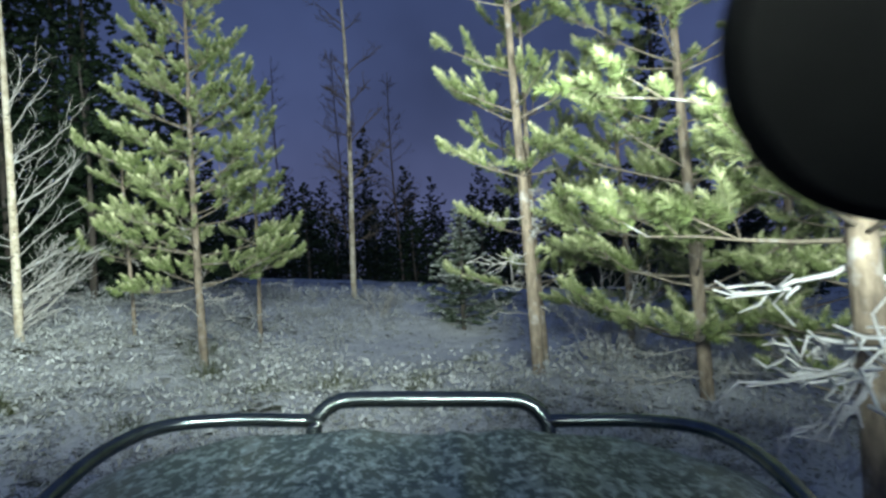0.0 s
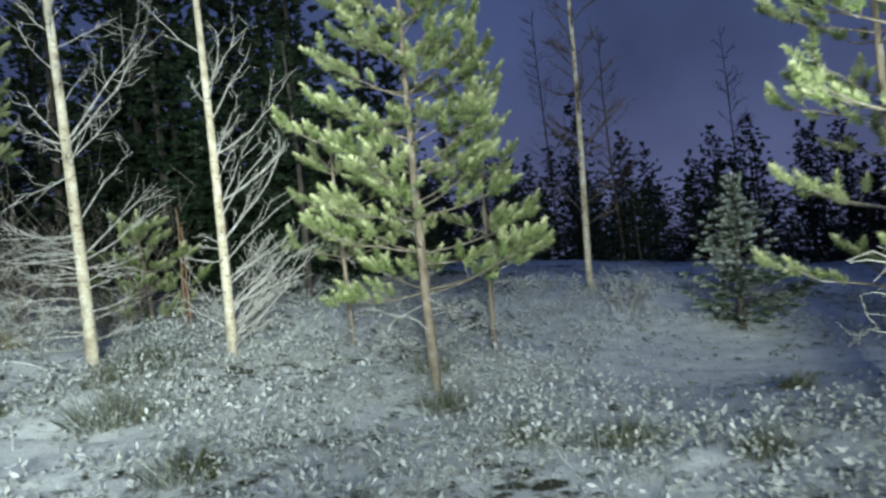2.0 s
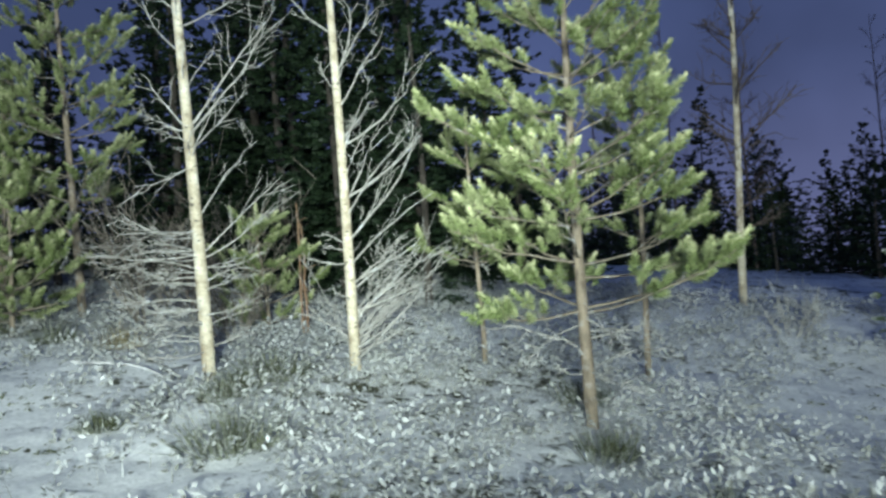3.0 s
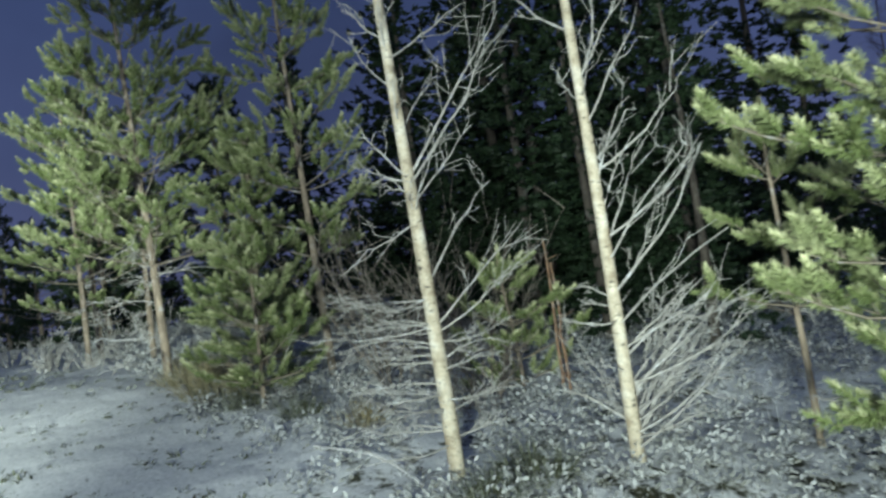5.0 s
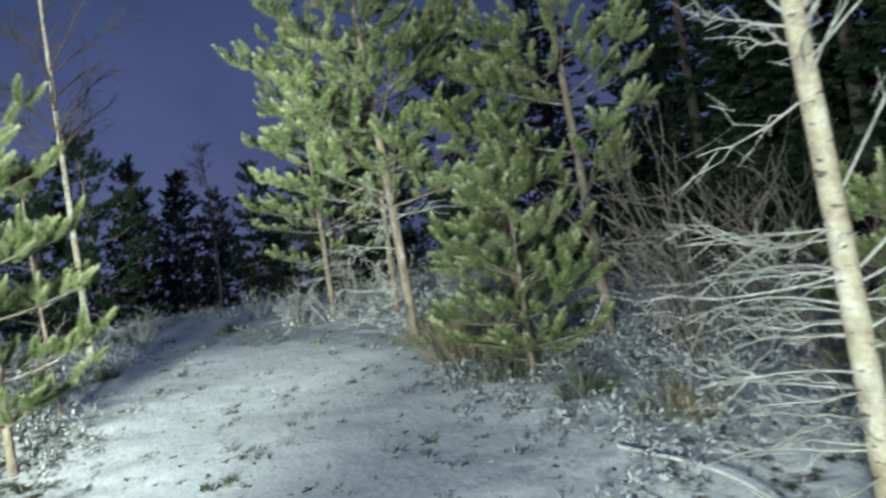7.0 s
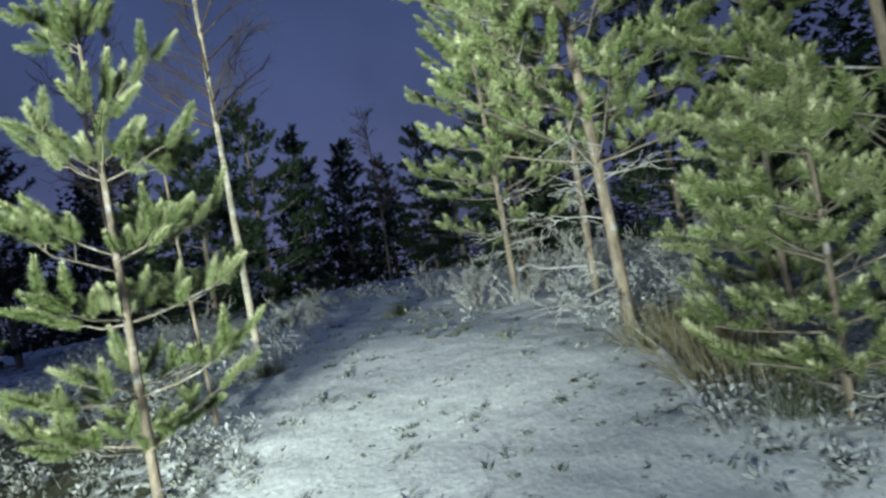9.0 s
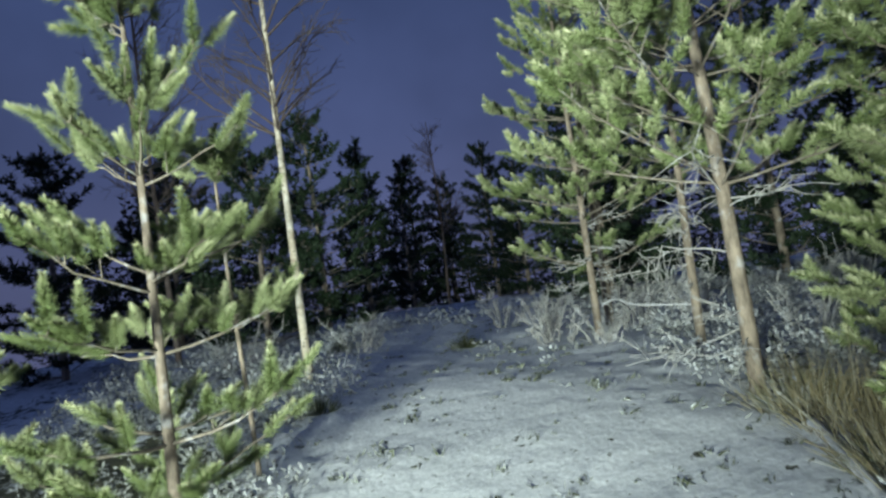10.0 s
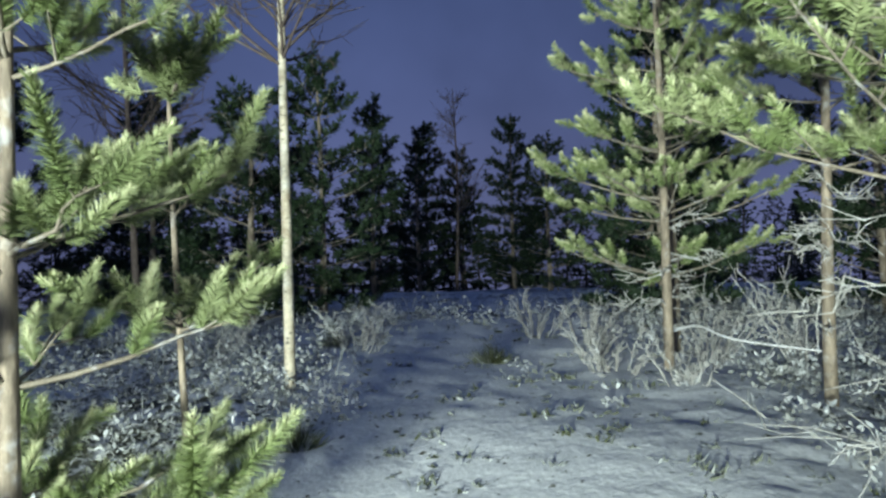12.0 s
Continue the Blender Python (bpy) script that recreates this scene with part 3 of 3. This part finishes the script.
birch("birch_tree", -3.65, 6.34, 5.24, 0.034, "pale leafless birch with dense frosted side branches", 12, count=14, reach=0.5, low=1.5, low_bias=1.2, limb=0.75, brush=0.55, bend=0.03, rise=1.3, curve=0.1,
      fans=[(19, 38, 55, 0.05, 0.7, 0.75, 0.65), (9, 35, 40, 0.7, 2.0, 0.8, 1.4), (1, 215, 8, 0.15, 0.2, 0.6, 0.75), (5, 215, 60, 0.2, 1.2, 0.25, 0.3)])
birch("birch_tree", -1.47, 9.90, 5.24, 0.036, "slim leafless birch in front of dark woods", 13, count=40, low=0.7, twig=DARK_TWIG, reach=0.8)
birch("birch_tree", -10.23, 3.58, 4.78, 0.030, "slim straight birch with a bare lower trunk", 14, low=1.9, twig=DARK_TWIG, count=40, lean=(-0.008, 0.011), bend=0.015)
spruce("spruce_tree", -0.05, 8.71, 1.4, 0.6, "small spruce with snow on its boughs", 15, FROST_SPRUCE, 700, "small spruces", sag=0.1, boughs=9, coarse=0.95)


def shrub(x, y, height, label, seed, stems=14, mat=None):
    """A leafless shrub: many fine stems from one foot, each with side twigs."""
    rng = np.random.default_rng(seed)
    root = tree_root("shrub", x, y, ground_z(x, y), label, "shrub", "frosted shrubs")
    for i in range(stems):
        a, o = rng.random() * 6.28, 0.15 + 0.45 * rng.random()
        d = unit(np.array([math.cos(a) * o, math.sin(a) * o, 1]))
        h = height * (0.5 + 0.6 * rng.random())
        k = np.linspace(0, 1, 7)[:, None]
        p0 = np.array([math.cos(a), math.sin(a), 0]) * 0.12 * rng.random() - [0, 0, 0.05]
        sag = np.array([math.cos(a), math.sin(a), 0]) * 0.14 * h
        line = p0 + d * h * k + sag * k * k + rng.normal(size=(7, 3)) * 0.015 * k
        piece = [(line, np.linspace(0.006, 0.002, 7))]
        for j in range(12):
            kk = 0.2 + 0.8 * rng.random()
            p = p0 + d * h * kk + sag * kk * kk
            e = p + unit(d + rng.normal(size=3) * 0.7) * h * (0.1 + 0.18 * rng.random())
            piece.append((np.stack([p, (p + e) / 2 + rng.normal(size=3) * 0.012, e]), np.array([0.003, 0.0025, 0.0015])))
        v, f = tubes(piece, 3)
        mesh_object("stem", v, f, mat or DRY_TWIG, root, True)
    return root


for i, (px, py, h) in enumerate([(-5.72, 6.55, 1.31), (-5.29, 7.09, 1.38), (-6.06, 7.27, 1.26), (-4.80, 6.51, 0.73), (-3.87, 6.78, 0.80), (0.96, 5.69, 0.83), (1.83, 5.33, 0.83),
                                 (-8.55, 6.66, 0.59), (-9.66, 6.50, 0.65), (-11.24, 4.01, 0.44), (-10.87, 3.00, 0.53), (-1.08, 9.06, 0.47), (-10.94, 5.66, 0.42), (-10.54, 5.58, 0.38), (-10.04, 5.50, 0.33), (-11.38, 5.40, 0.38), (-9.57, 5.73, 0.33), (-10.28, 6.24, 0.49)]):
    if i < 4:
        shrub(px, py, h, "leafless shrub of fine brown-grey twigs", 200 + i, 18, GREY_TWIG)
    else:
        shrub(px, py, h, "leafless shrub of fine frosted twigs", 200 + i)


def tuft(x, y, size, seed, mat=None, label="dark heather tussock sticking out of the snow"):
    """A tussock of curved grass blades and small leaves."""
    rng = np.random.default_rng(seed)
    root = tree_root("tussock", x, y, ground_z(x, y), label, "tussock", "tussocks")
    n = 420
    a, o = rng.random(n) * 6.28, rng.random(n) ** 0.7
    size = size * 0.62
    base = np.stack([np.cos(a) * o, np.sin(a) * o, 0 * a], 1) * size
    tip = base + (np.stack([np.cos(a) * o * 0.6, np.sin(a) * o * 0.6, 1.1 - 0.6 * o], 1) + rng.normal(size=(n, 3)) * 0.25) * (size * (0.6 + 0.6 * rng.random(n)))[:, None]
    side = unit(np.cross(tip - base, rng.normal(size=(n, 3)))) * 0.0026
    v = np.stack([base - side, base + side, tip], 1).reshape(-1, 3)
    tagged(mesh_object("blade_clump", v, np.arange(3 * n).reshape(-1, 3), mat or HEATH, root), kind="stuff")


for i, (px, py, h) in enumerate([(-10.65, 4.87, 0.19), (-3.55, 5.05, 0.34), (-1.95, 5.85, 0.26), (-3.95, 5.9, 0.3), (-0.9, 5.3, 0.24), (-6.93, 5.67, 0.21), (-4.25, 4.92, 0.15), (-2.71, 4.54, 0.24), (-1.89, 4.45, 0.13), (-1.38, 5.30, 0.18), (-7.57, 5.89, 0.32), (-6.42, 5.71, 0.27), (-3.99, 5.58, 0.23), (-2.26, 6.62, 0.25), (-3.96, 5.47, 0.16), (-5.87, 5.86, 0.22),
                                 (-11.46, 3.83, 0.22), (-9.25, 3.67, 0.18), (-3.53, 5.04, 0.14), (-0.34, 5.10, 0.18), (0.03, 6.70, 0.15)]):
    tuft(px, py, h, 300 + i)
for i, (px, py, h) in enumerate([(-7.58, 5.85, 0.36), (-7.30, 5.88, 0.42), (-7.02, 5.82, 0.40), (-6.78, 5.78, 0.42), (-5.34, 5.97, 0.25)]):
    tuft(px, py, h, 320 + i, DRY_GRASS, "tan tussock of dry grass under the pines")


def fallen_log(points, radius, label):
    line = smooth_line([(px, py, ground_z(px, py) + h) for px, py, h in points], 12)
    v, f = tubes([(line, np.linspace(radius, radius * 0.6, len(line)))], 8)
    return tagged(mesh_object("fallen_log", v - line[0], f, SNOWY_WOOD, None, True), label, "log")


def place_log(points, radius, label):
    ob = fallen_log(points, radius, label)
    px, py, h = points[0]
    ob.location = (px, py, ground_z(px, py) + h)


place_log([(-7.32, 5.69, 0.03), (-6.94, 5.56, 0.035), (-6.39, 5.37, 0.02)], 0.026, "snow-covered fallen log beside the trail")
place_log([(-5.26, 5.53, 0.03), (-4.77, 5.59, 0.07), (-4.36, 5.54, 0.03)], 0.009, "thin snow-covered fallen branch under a birch")
place_log([(-10.22, 5.94, 0.2), (-9.88, 5.96, 0.28), (-9.53, 5.98, 0.24), (-9.07, 6.17, 0.26)], 0.008, "frosted fallen branch below pines")


def dead_sapling(x, y, height, lean, seed):
    """Two thin dry stems from one foot with a few short stubs."""
    rng = np.random.default_rng(seed)
    root = tree_root("dead_sapling", x, y, ground_z(x, y), "thin dead sapling with two red-brown stems", "tree")
    for shift, tall in ((0.0, 1.0), (0.045, 0.86)):
        k = np.linspace(0, 1, 9)[:, None]
        line = np.array([shift, 0, -0.1]) + np.array([*lean, 1.0]) * height * tall * k + rng.normal(size=(9, 3)) * 0.006
        piece = [(line, np.linspace(0.013, 0.006, 9))]
        for i in range(7):
            p = line[2 + i % 6]
            piece.append((np.stack([p, p + unit(rng.normal(size=3) + [0, 0, 0.3]) * (0.04 + 0.08 * rng.random())]), np.array([0.004, 0.002])))
        v, f = tubes(piece, 6)
        mesh_object("stem", v, f, RUST_BARK, root, True)


dead_sapling(-4.62, 7.12, 1.15, (-0.02, 0.02), 345)

# the pines beyond the end of the trail, dimness painted in with near-black needles
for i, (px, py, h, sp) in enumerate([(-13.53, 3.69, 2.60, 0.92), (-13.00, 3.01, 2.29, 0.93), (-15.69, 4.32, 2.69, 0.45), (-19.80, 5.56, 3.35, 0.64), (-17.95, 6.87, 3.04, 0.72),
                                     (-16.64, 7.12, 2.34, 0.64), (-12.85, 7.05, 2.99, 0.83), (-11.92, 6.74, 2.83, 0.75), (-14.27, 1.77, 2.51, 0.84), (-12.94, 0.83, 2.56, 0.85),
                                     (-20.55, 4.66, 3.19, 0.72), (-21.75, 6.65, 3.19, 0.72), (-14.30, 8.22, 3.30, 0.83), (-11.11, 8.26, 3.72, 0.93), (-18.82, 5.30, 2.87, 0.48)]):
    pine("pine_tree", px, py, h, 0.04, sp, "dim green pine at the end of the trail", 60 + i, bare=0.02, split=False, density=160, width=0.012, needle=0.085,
         spacing=0.22, dense=1.6, group="far pines", mat=UNLIT_NEEDLE)
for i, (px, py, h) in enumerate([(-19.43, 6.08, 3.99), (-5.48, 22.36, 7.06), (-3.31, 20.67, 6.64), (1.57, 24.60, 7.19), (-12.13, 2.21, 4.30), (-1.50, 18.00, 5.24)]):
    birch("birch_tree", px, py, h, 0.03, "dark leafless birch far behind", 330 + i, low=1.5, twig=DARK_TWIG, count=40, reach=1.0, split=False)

rng = np.random.default_rng(5)
# tall dark spruces behind the birches, their unlit look painted into the needles
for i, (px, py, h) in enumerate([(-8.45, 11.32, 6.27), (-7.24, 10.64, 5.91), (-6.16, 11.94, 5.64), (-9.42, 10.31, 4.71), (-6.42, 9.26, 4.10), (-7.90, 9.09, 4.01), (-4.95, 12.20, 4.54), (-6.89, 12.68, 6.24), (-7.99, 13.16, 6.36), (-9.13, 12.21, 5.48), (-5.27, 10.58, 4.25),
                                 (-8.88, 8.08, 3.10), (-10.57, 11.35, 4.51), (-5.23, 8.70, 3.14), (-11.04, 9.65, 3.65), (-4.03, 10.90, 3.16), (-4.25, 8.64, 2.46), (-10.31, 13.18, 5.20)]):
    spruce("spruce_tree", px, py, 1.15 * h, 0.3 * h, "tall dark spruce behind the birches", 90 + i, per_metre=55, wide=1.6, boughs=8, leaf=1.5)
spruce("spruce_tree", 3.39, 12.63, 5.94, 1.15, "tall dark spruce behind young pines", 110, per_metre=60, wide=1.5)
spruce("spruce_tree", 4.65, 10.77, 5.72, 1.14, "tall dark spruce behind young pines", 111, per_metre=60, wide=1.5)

# the far woods: four model spruces, joined into one thing
models = [spruce("spruce_tree", 0, 0, 2.6 + 0.5 * i, 1.05 + 0.12 * i, "", 120 + i, per_metre=13, boughs=8, wide=2.0, coarse=1.3, leaf=1.6, ahead=0.9) for i in range(4)]
blocks = []
for ob in models:
    parts = []
    for p in ob.children:
        co = np.empty(len(p.data.vertices) * 3, np.float32)
        p.data.vertices.foreach_get("co", co)
        if p.name.startswith("crown"):
            parts.append(co.reshape(-1, 3))
        else:
            top, foot = co.reshape(-1, 3)[-1], co.reshape(-1, 3)[0]
            parts.append(np.array([foot + [-0.05, 0, 0], foot + [0.05, 0, 0], top, foot + [0, -0.05, 0], foot + [0, 0.05, 0], top]))
        bpy.data.objects.remove(p)
    blocks.append(np.concatenate(parts))
    bpy.data.objects.remove(ob)
woods = []
for i in range(180):
    a = math.radians(-42 + 152 * i / 180 + rng.normal())
    r = 15 + 20 * rng.random() ** 1.3
    px, py = -4 - r * math.sin(a), 4 + r * math.cos(a)
    if -40 < px < -17 and 3 < py < 14:
        continue
    t, b2 = rng.random() * 6.28, blocks[i % 4]
    c, q = math.cos(t), math.sin(t)
    woods.append(np.stack([b2[:, 0] * c - b2[:, 1] * q + px, b2[:, 0] * q + b2[:, 1] * c + py, b2[:, 2] + ground_z(px, py) - 0.1], 1))
woods = np.concatenate(woods)
far_woods = mesh_object("far_woods", woods, np.arange(len(woods)).reshape(-1, 3), UNLIT_NEEDLE)
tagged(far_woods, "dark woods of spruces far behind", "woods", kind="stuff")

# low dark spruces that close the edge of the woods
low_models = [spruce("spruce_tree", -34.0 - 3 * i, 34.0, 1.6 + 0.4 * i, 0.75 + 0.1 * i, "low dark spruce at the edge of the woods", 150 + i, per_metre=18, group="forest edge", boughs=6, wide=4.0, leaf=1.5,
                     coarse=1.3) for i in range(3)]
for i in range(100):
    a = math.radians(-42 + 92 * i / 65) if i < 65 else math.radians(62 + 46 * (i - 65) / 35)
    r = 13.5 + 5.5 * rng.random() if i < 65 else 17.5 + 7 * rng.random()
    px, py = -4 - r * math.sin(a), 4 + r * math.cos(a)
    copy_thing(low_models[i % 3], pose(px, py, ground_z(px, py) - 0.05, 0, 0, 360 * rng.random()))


# ---- the buggy, as it stands at the start ----
def camo_material():
    m, n, l, b = material("camo_paint")
    co = n.new("ShaderNodeTexCoord").outputs["Object"]
    mp = n.new("ShaderNodeMapping")
    mp.inputs["Scale"].default_value = (1.0, 0.55, 1.0)
    l.new(co, mp.inputs["Vector"])
    big, small, dust = noise_node(n, l, 3.0, 2, mp.outputs[0]), noise_node(n, l, 70, 3, mp.outputs[0]), noise_node(n, l, 9, 4, co)
    base = ramp(n, l, big, [(0.38, (0.05, 0.09, 0.085)), (0.47, (0.13, 0.18, 0.165)), (0.56, (0.21, 0.24, 0.19)), (0.64, (0.10, 0.145, 0.13))])
    flakes = noise_node(n, l, 34, 5, mp.outputs[0], 0.7)
    frost = mix(n, l, dust, ramp(n, l, flakes, [(0.50, (0, 0, 0)), (0.57, (1, 1, 1))]), ramp(n, l, small, [(0.52, (0, 0, 0)), (0.60, (1, 1, 1))]))
    l.new(mix(n, l, frost, base, (0.60, 0.72, 0.70)), b.inputs["Base Color"])
    b.inputs["Roughness"].default_value = 0.4
    bump(n, l, b, small, 0.15, 0.002)
    return m


def plain_material(name, colour, rough, metal=0.0):
    m, n, l, b = material(name)
    f = noise_node(n, l, 35, 4)
    lo, hi = tuple(c * 0.75 for c in colour), tuple(min(1, c * 1.2) for c in colour)
    l.new(ramp(n, l, f, [(0.3, lo), (0.7, hi)]), b.inputs["Base Color"])
    b.inputs["Roughness"].default_value, b.inputs["Metallic"].default_value = rough, metal
    return m


CAMO = camo_material()
STEEL = plain_material("dark_wet_steel", (0.16, 0.19, 0.19), 0.24, 0.9)
RUBBER = plain_material("black_rubber", (0.006, 0.006, 0.006), 0.95)
RUBBER.node_tree.nodes["Principled BSDF"].inputs["Specular IOR Level"].default_value = 0.05
LENS = plain_material("lamp_glass", (0.7, 0.7, 0.65), 0.15)


def tube_part(name, points, radius, mat, parent, sides=14, bend=True, label=""):
    line = smooth_line(points) if bend else np.asarray(points, float)
    v, f = tubes([(line, np.full(len(line), radius))], sides)
    n = len(v)
    v = np.concatenate([v, line[:1], line[-1:]])
    ob = mesh_object(name, v, f, mat, parent, True, label)
    bm = bmesh.new()
    bm.from_mesh(ob.data)
    bm.verts.ensure_lookup_table()
    for start, c in ((0, n), (n - sides, n + 1)):
        for j in range(sides):
            bm.faces.new((bm.verts[start + j], bm.verts[start + (j + 1) % sides], bm.verts[c]))
    bmesh.ops.recalc_face_normals(bm, faces=bm.faces)
    bm.to_mesh(ob.data)
    bm.free()
    return ob


def sheet_part(name, fn, nu, nv, thick, mat, parent, label=""):
    """A bent sheet z = fn(u, v) with some thickness."""
    u, v = np.meshgrid(np.linspace(0, 1, nu), np.linspace(0, 1, nv), indexing="ij")
    pts = np.array([fn(a, b2) for a, b2 in zip(u.ravel(), v.ravel())])
    i, j = np.meshgrid(np.arange(nu - 1), np.arange(nv - 1), indexing="ij")
    a = (i * nv + j).ravel()
    ob = mesh_object(name, pts, np.stack([a, a + nv, a + nv + 1, a + 1], 1), mat, parent, True, label)
    md = ob.modifiers.new("thickness", "SOLIDIFY")
    md.thickness, md.offset = thick, -1
    return ob


def block_part(name, size, at, mat, parent, bevel=0.02, label=""):
    bm = bmesh.new()
    bmesh.ops.create_cube(bm, size=1)
    bmesh.ops.scale(bm, vec=size, verts=bm.verts)
    bmesh.ops.bevel(bm, geom=bm.edges[:], offset=bevel, segments=3, affect="EDGES")
    bmesh.ops.translate(bm, vec=at, verts=bm.verts)
    me = bpy.data.meshes.new(name)
    bm.to_mesh(me)
    bm.free()
    me.materials.append(mat)
    ob = new(name, me)
    ob.parent = parent
    if label:
        ob["label"] = label
    return ob


def lathe_part(name, profile, mat, parent, label="", steps=48):
    """A turned shape round its own z axis, from (radius, height) pairs."""
    bm = bmesh.new()
    rings = [[bm.verts.new((r * math.cos(k * 6.2832 / steps), r * math.sin(k * 6.2832 / steps), h)) for k in range(steps)] for r, h in profile[1:-1]]
    ends = [bm.verts.new((0, 0, profile[0][1])), bm.verts.new((0, 0, profile[-1][1]))]
    for p, q in zip(rings, rings[1:]):
        for k in range(steps):
            bm.faces.new((p[k], p[(k + 1) % steps], q[(k + 1) % steps], q[k]))
    for end, ring in ((ends[0], rings[0]), (ends[1], rings[-1])):
        for k in range(steps):
            bm.faces.new((end, ring[k], ring[(k + 1) % steps]))
    bmesh.ops.recalc_face_normals(bm, faces=bm.faces)
    me = bpy.data.meshes.new(name)
    bm.to_mesh(me)
    bm.free()
    me.materials.append(mat)
    ob = new(name, me)
    ob.parent = parent
    if label:
        ob["label"] = label
    return ob


def wheel(parent, x, y, z, radius):
    bm = bmesh.new()
    prof = [(-0.10, radius * 0.55), (-0.12, radius * 0.85), (-0.09, radius * 0.97), (0.0, radius), (0.09, radius * 0.97), (0.12, radius * 0.85), (0.10, radius * 0.55)]
    rings = []
    for k in range(40):
        a = k * math.pi / 20
        lug = 1.0 + (0.03 if k % 2 else 0.0)
        rings.append([bm.verts.new((w, math.cos(a) * r * (lug if r > radius * 0.9 else 1), math.sin(a) * r * (lug if r > radius * 0.9 else 1))) for w, r in prof])
    for k in range(40):
        p, q = rings[k], rings[(k + 1) % 40]
        for j in range(len(prof) - 1):
            bm.faces.new((p[j], p[j + 1], q[j + 1], q[j]))
    me = bpy.data.meshes.new("wheel")
    bm.to_mesh(me)
    bm.free()
    me.materials.append(RUBBER)
    t = new("wheel", me)
    t.parent = parent
    t.matrix_local = pose(x, y, z)
    bm = bmesh.new()
    bmesh.ops.create_cone(bm, cap_ends=True, segments=24, radius1=radius * 0.56, radius2=radius * 0.5, depth=0.18)
    bmesh.ops.rotate(bm, matrix=Matrix.Rotation(math.pi / 2, 3, "Y"), verts=bm.verts)
    me = bpy.data.meshes.new("rim")
    bm.to_mesh(me)
    bm.free()
    me.materials.append(STEEL)
    r = new("rim", me)
    r.parent = t


def buggy():
    root = new("buggy")
    root.matrix_world = BUGGY
    tagged(root, "camouflage painted off-road buggy front with a tubular steel rail", "vehicle")

    def hood(u, v):
        x, y = (u * 2 - 1), 0.75 + 0.73 * v
        half = 0.66 - 0.20 * max(0, v - 0.7) / 0.3
        edge = abs(x) ** 9
        ridge = 0.018 * math.exp(-((x - 0.10) / 0.03) ** 2) + 0.02 * math.exp(-((x + 0.28) / 0.12) ** 2) + 0.02 * math.exp(-((x - 0.33) / 0.12) ** 2)
        return (x * half, y, -0.475 - 0.04 * v - 0.08 * edge + ridge * (1 - v * 0.4) - 0.03 * max(0, v - 0.9) / 0.1)

    bonnet = sheet_part("bonnet", hood, 60, 30, 0.012, CAMO, root, "camouflage painted bonnet with frost")
    for sx in (-1, 1):
        def wing(u, v, sx=sx):
            return (sx * (0.60 + 0.24 * u), 0.70 + 0.62 * v, -0.585 - 0.16 * u * u - 0.05 * v - 0.05 * max(0, v - 0.8) / 0.2)
        sheet_part("wing", wing, 12, 16, 0.012, CAMO, root)
    tube_part("hoop", [(-0.262, 1.53, -0.60), (-0.262, 1.545, -0.535), (-0.222, 1.56, -0.495), (-0.16, 1.565, -0.487), (0, 1.565, -0.486), (0.16, 1.565, -0.487), (0.222, 1.56, -0.495),
                       (0.262, 1.545, -0.535), (0.262, 1.53, -0.60)], 0.0185, STEEL, root, 16, True, "wet dark steel hoop")
    for sx in (-1, 1):
        tube_part("rail", [(sx * 0.262, 1.545, -0.53), (sx * 0.45, 1.52, -0.52), (sx * 0.575, 1.47, -0.518), (sx * 0.63, 1.37, -0.52), (sx * 0.645, 1.22, -0.525), (sx * 0.65, 1.02, -0.56),
                           (sx * 0.65, 0.98, -0.66)], 0.0155, STEEL, root, 14)
    block_part("grille", (0.9, 0.12, 0.34), (0, 1.42, -0.76), RUBBER, root)
    block_part("chassis", (0.7, 1.9, 0.16), (0, 0.55, -0.98), RUBBER, root)
    for sx in (-1, 1):
        head = block_part("headlight", (0.2, 0.1, 0.12), (sx * 0.36, 1.47, -0.72), LENS, root)
        wheel(root, sx * 0.72, 1.0, -1.15, 0.29)
        tube_part("axle", [(sx * 0.3, 1.0, -1.0), (sx * 0.7, 1.0, -1.15)], 0.03, STEEL, root, 10, False)
        # unseen posts and floor rails added to hold up the lamp bar
        tube_part("roof_post", [(sx * 0.62, -0.38, -0.98), (sx * 0.66, -0.40, -0.2), (sx * 0.60, -0.40, 0.53)], 0.022, STEEL, root)
        tube_part("floor_rail", [(sx * 0.3, -0.35, -0.98), (sx * 0.62, -0.38, -0.98)], 0.022, STEEL, root, 10, False)
    # unseen bar added to carry the stand-in spots
    bar = tube_part("roof_bar", [(-0.62, -0.40, 0.53), (0, -0.40, 0.55), (0.62, -0.40, 0.53)], 0.022, STEEL, root)
    # unidentified black disc that hangs close to the camera
    mirror = lathe_part("mirror", [(0.0, -0.022), (0.030, -0.021), (0.048, -0.015), (0.057, -0.004), (0.058, 0.006), (0.054, 0.012), (0.0, 0.012)], RUBBER, root, "round black disc close to the camera")
    mirror.matrix_local = pose(0.182, 0.245, 0.046, 90, 0, 0)
    # unseen arm added so that the disc hangs on the post
    tube_part("mirror_arm", [(0.23, 0.255, 0.045), (0.42, 0.1, 0.06), (0.63, -0.38, 0.05)], 0.007, RUBBER, root, 8)
    # unseen housings added to go with the stand-in spots
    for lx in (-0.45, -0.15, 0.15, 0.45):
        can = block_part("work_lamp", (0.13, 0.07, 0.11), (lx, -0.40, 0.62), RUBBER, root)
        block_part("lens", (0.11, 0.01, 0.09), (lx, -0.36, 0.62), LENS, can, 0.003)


buggy()
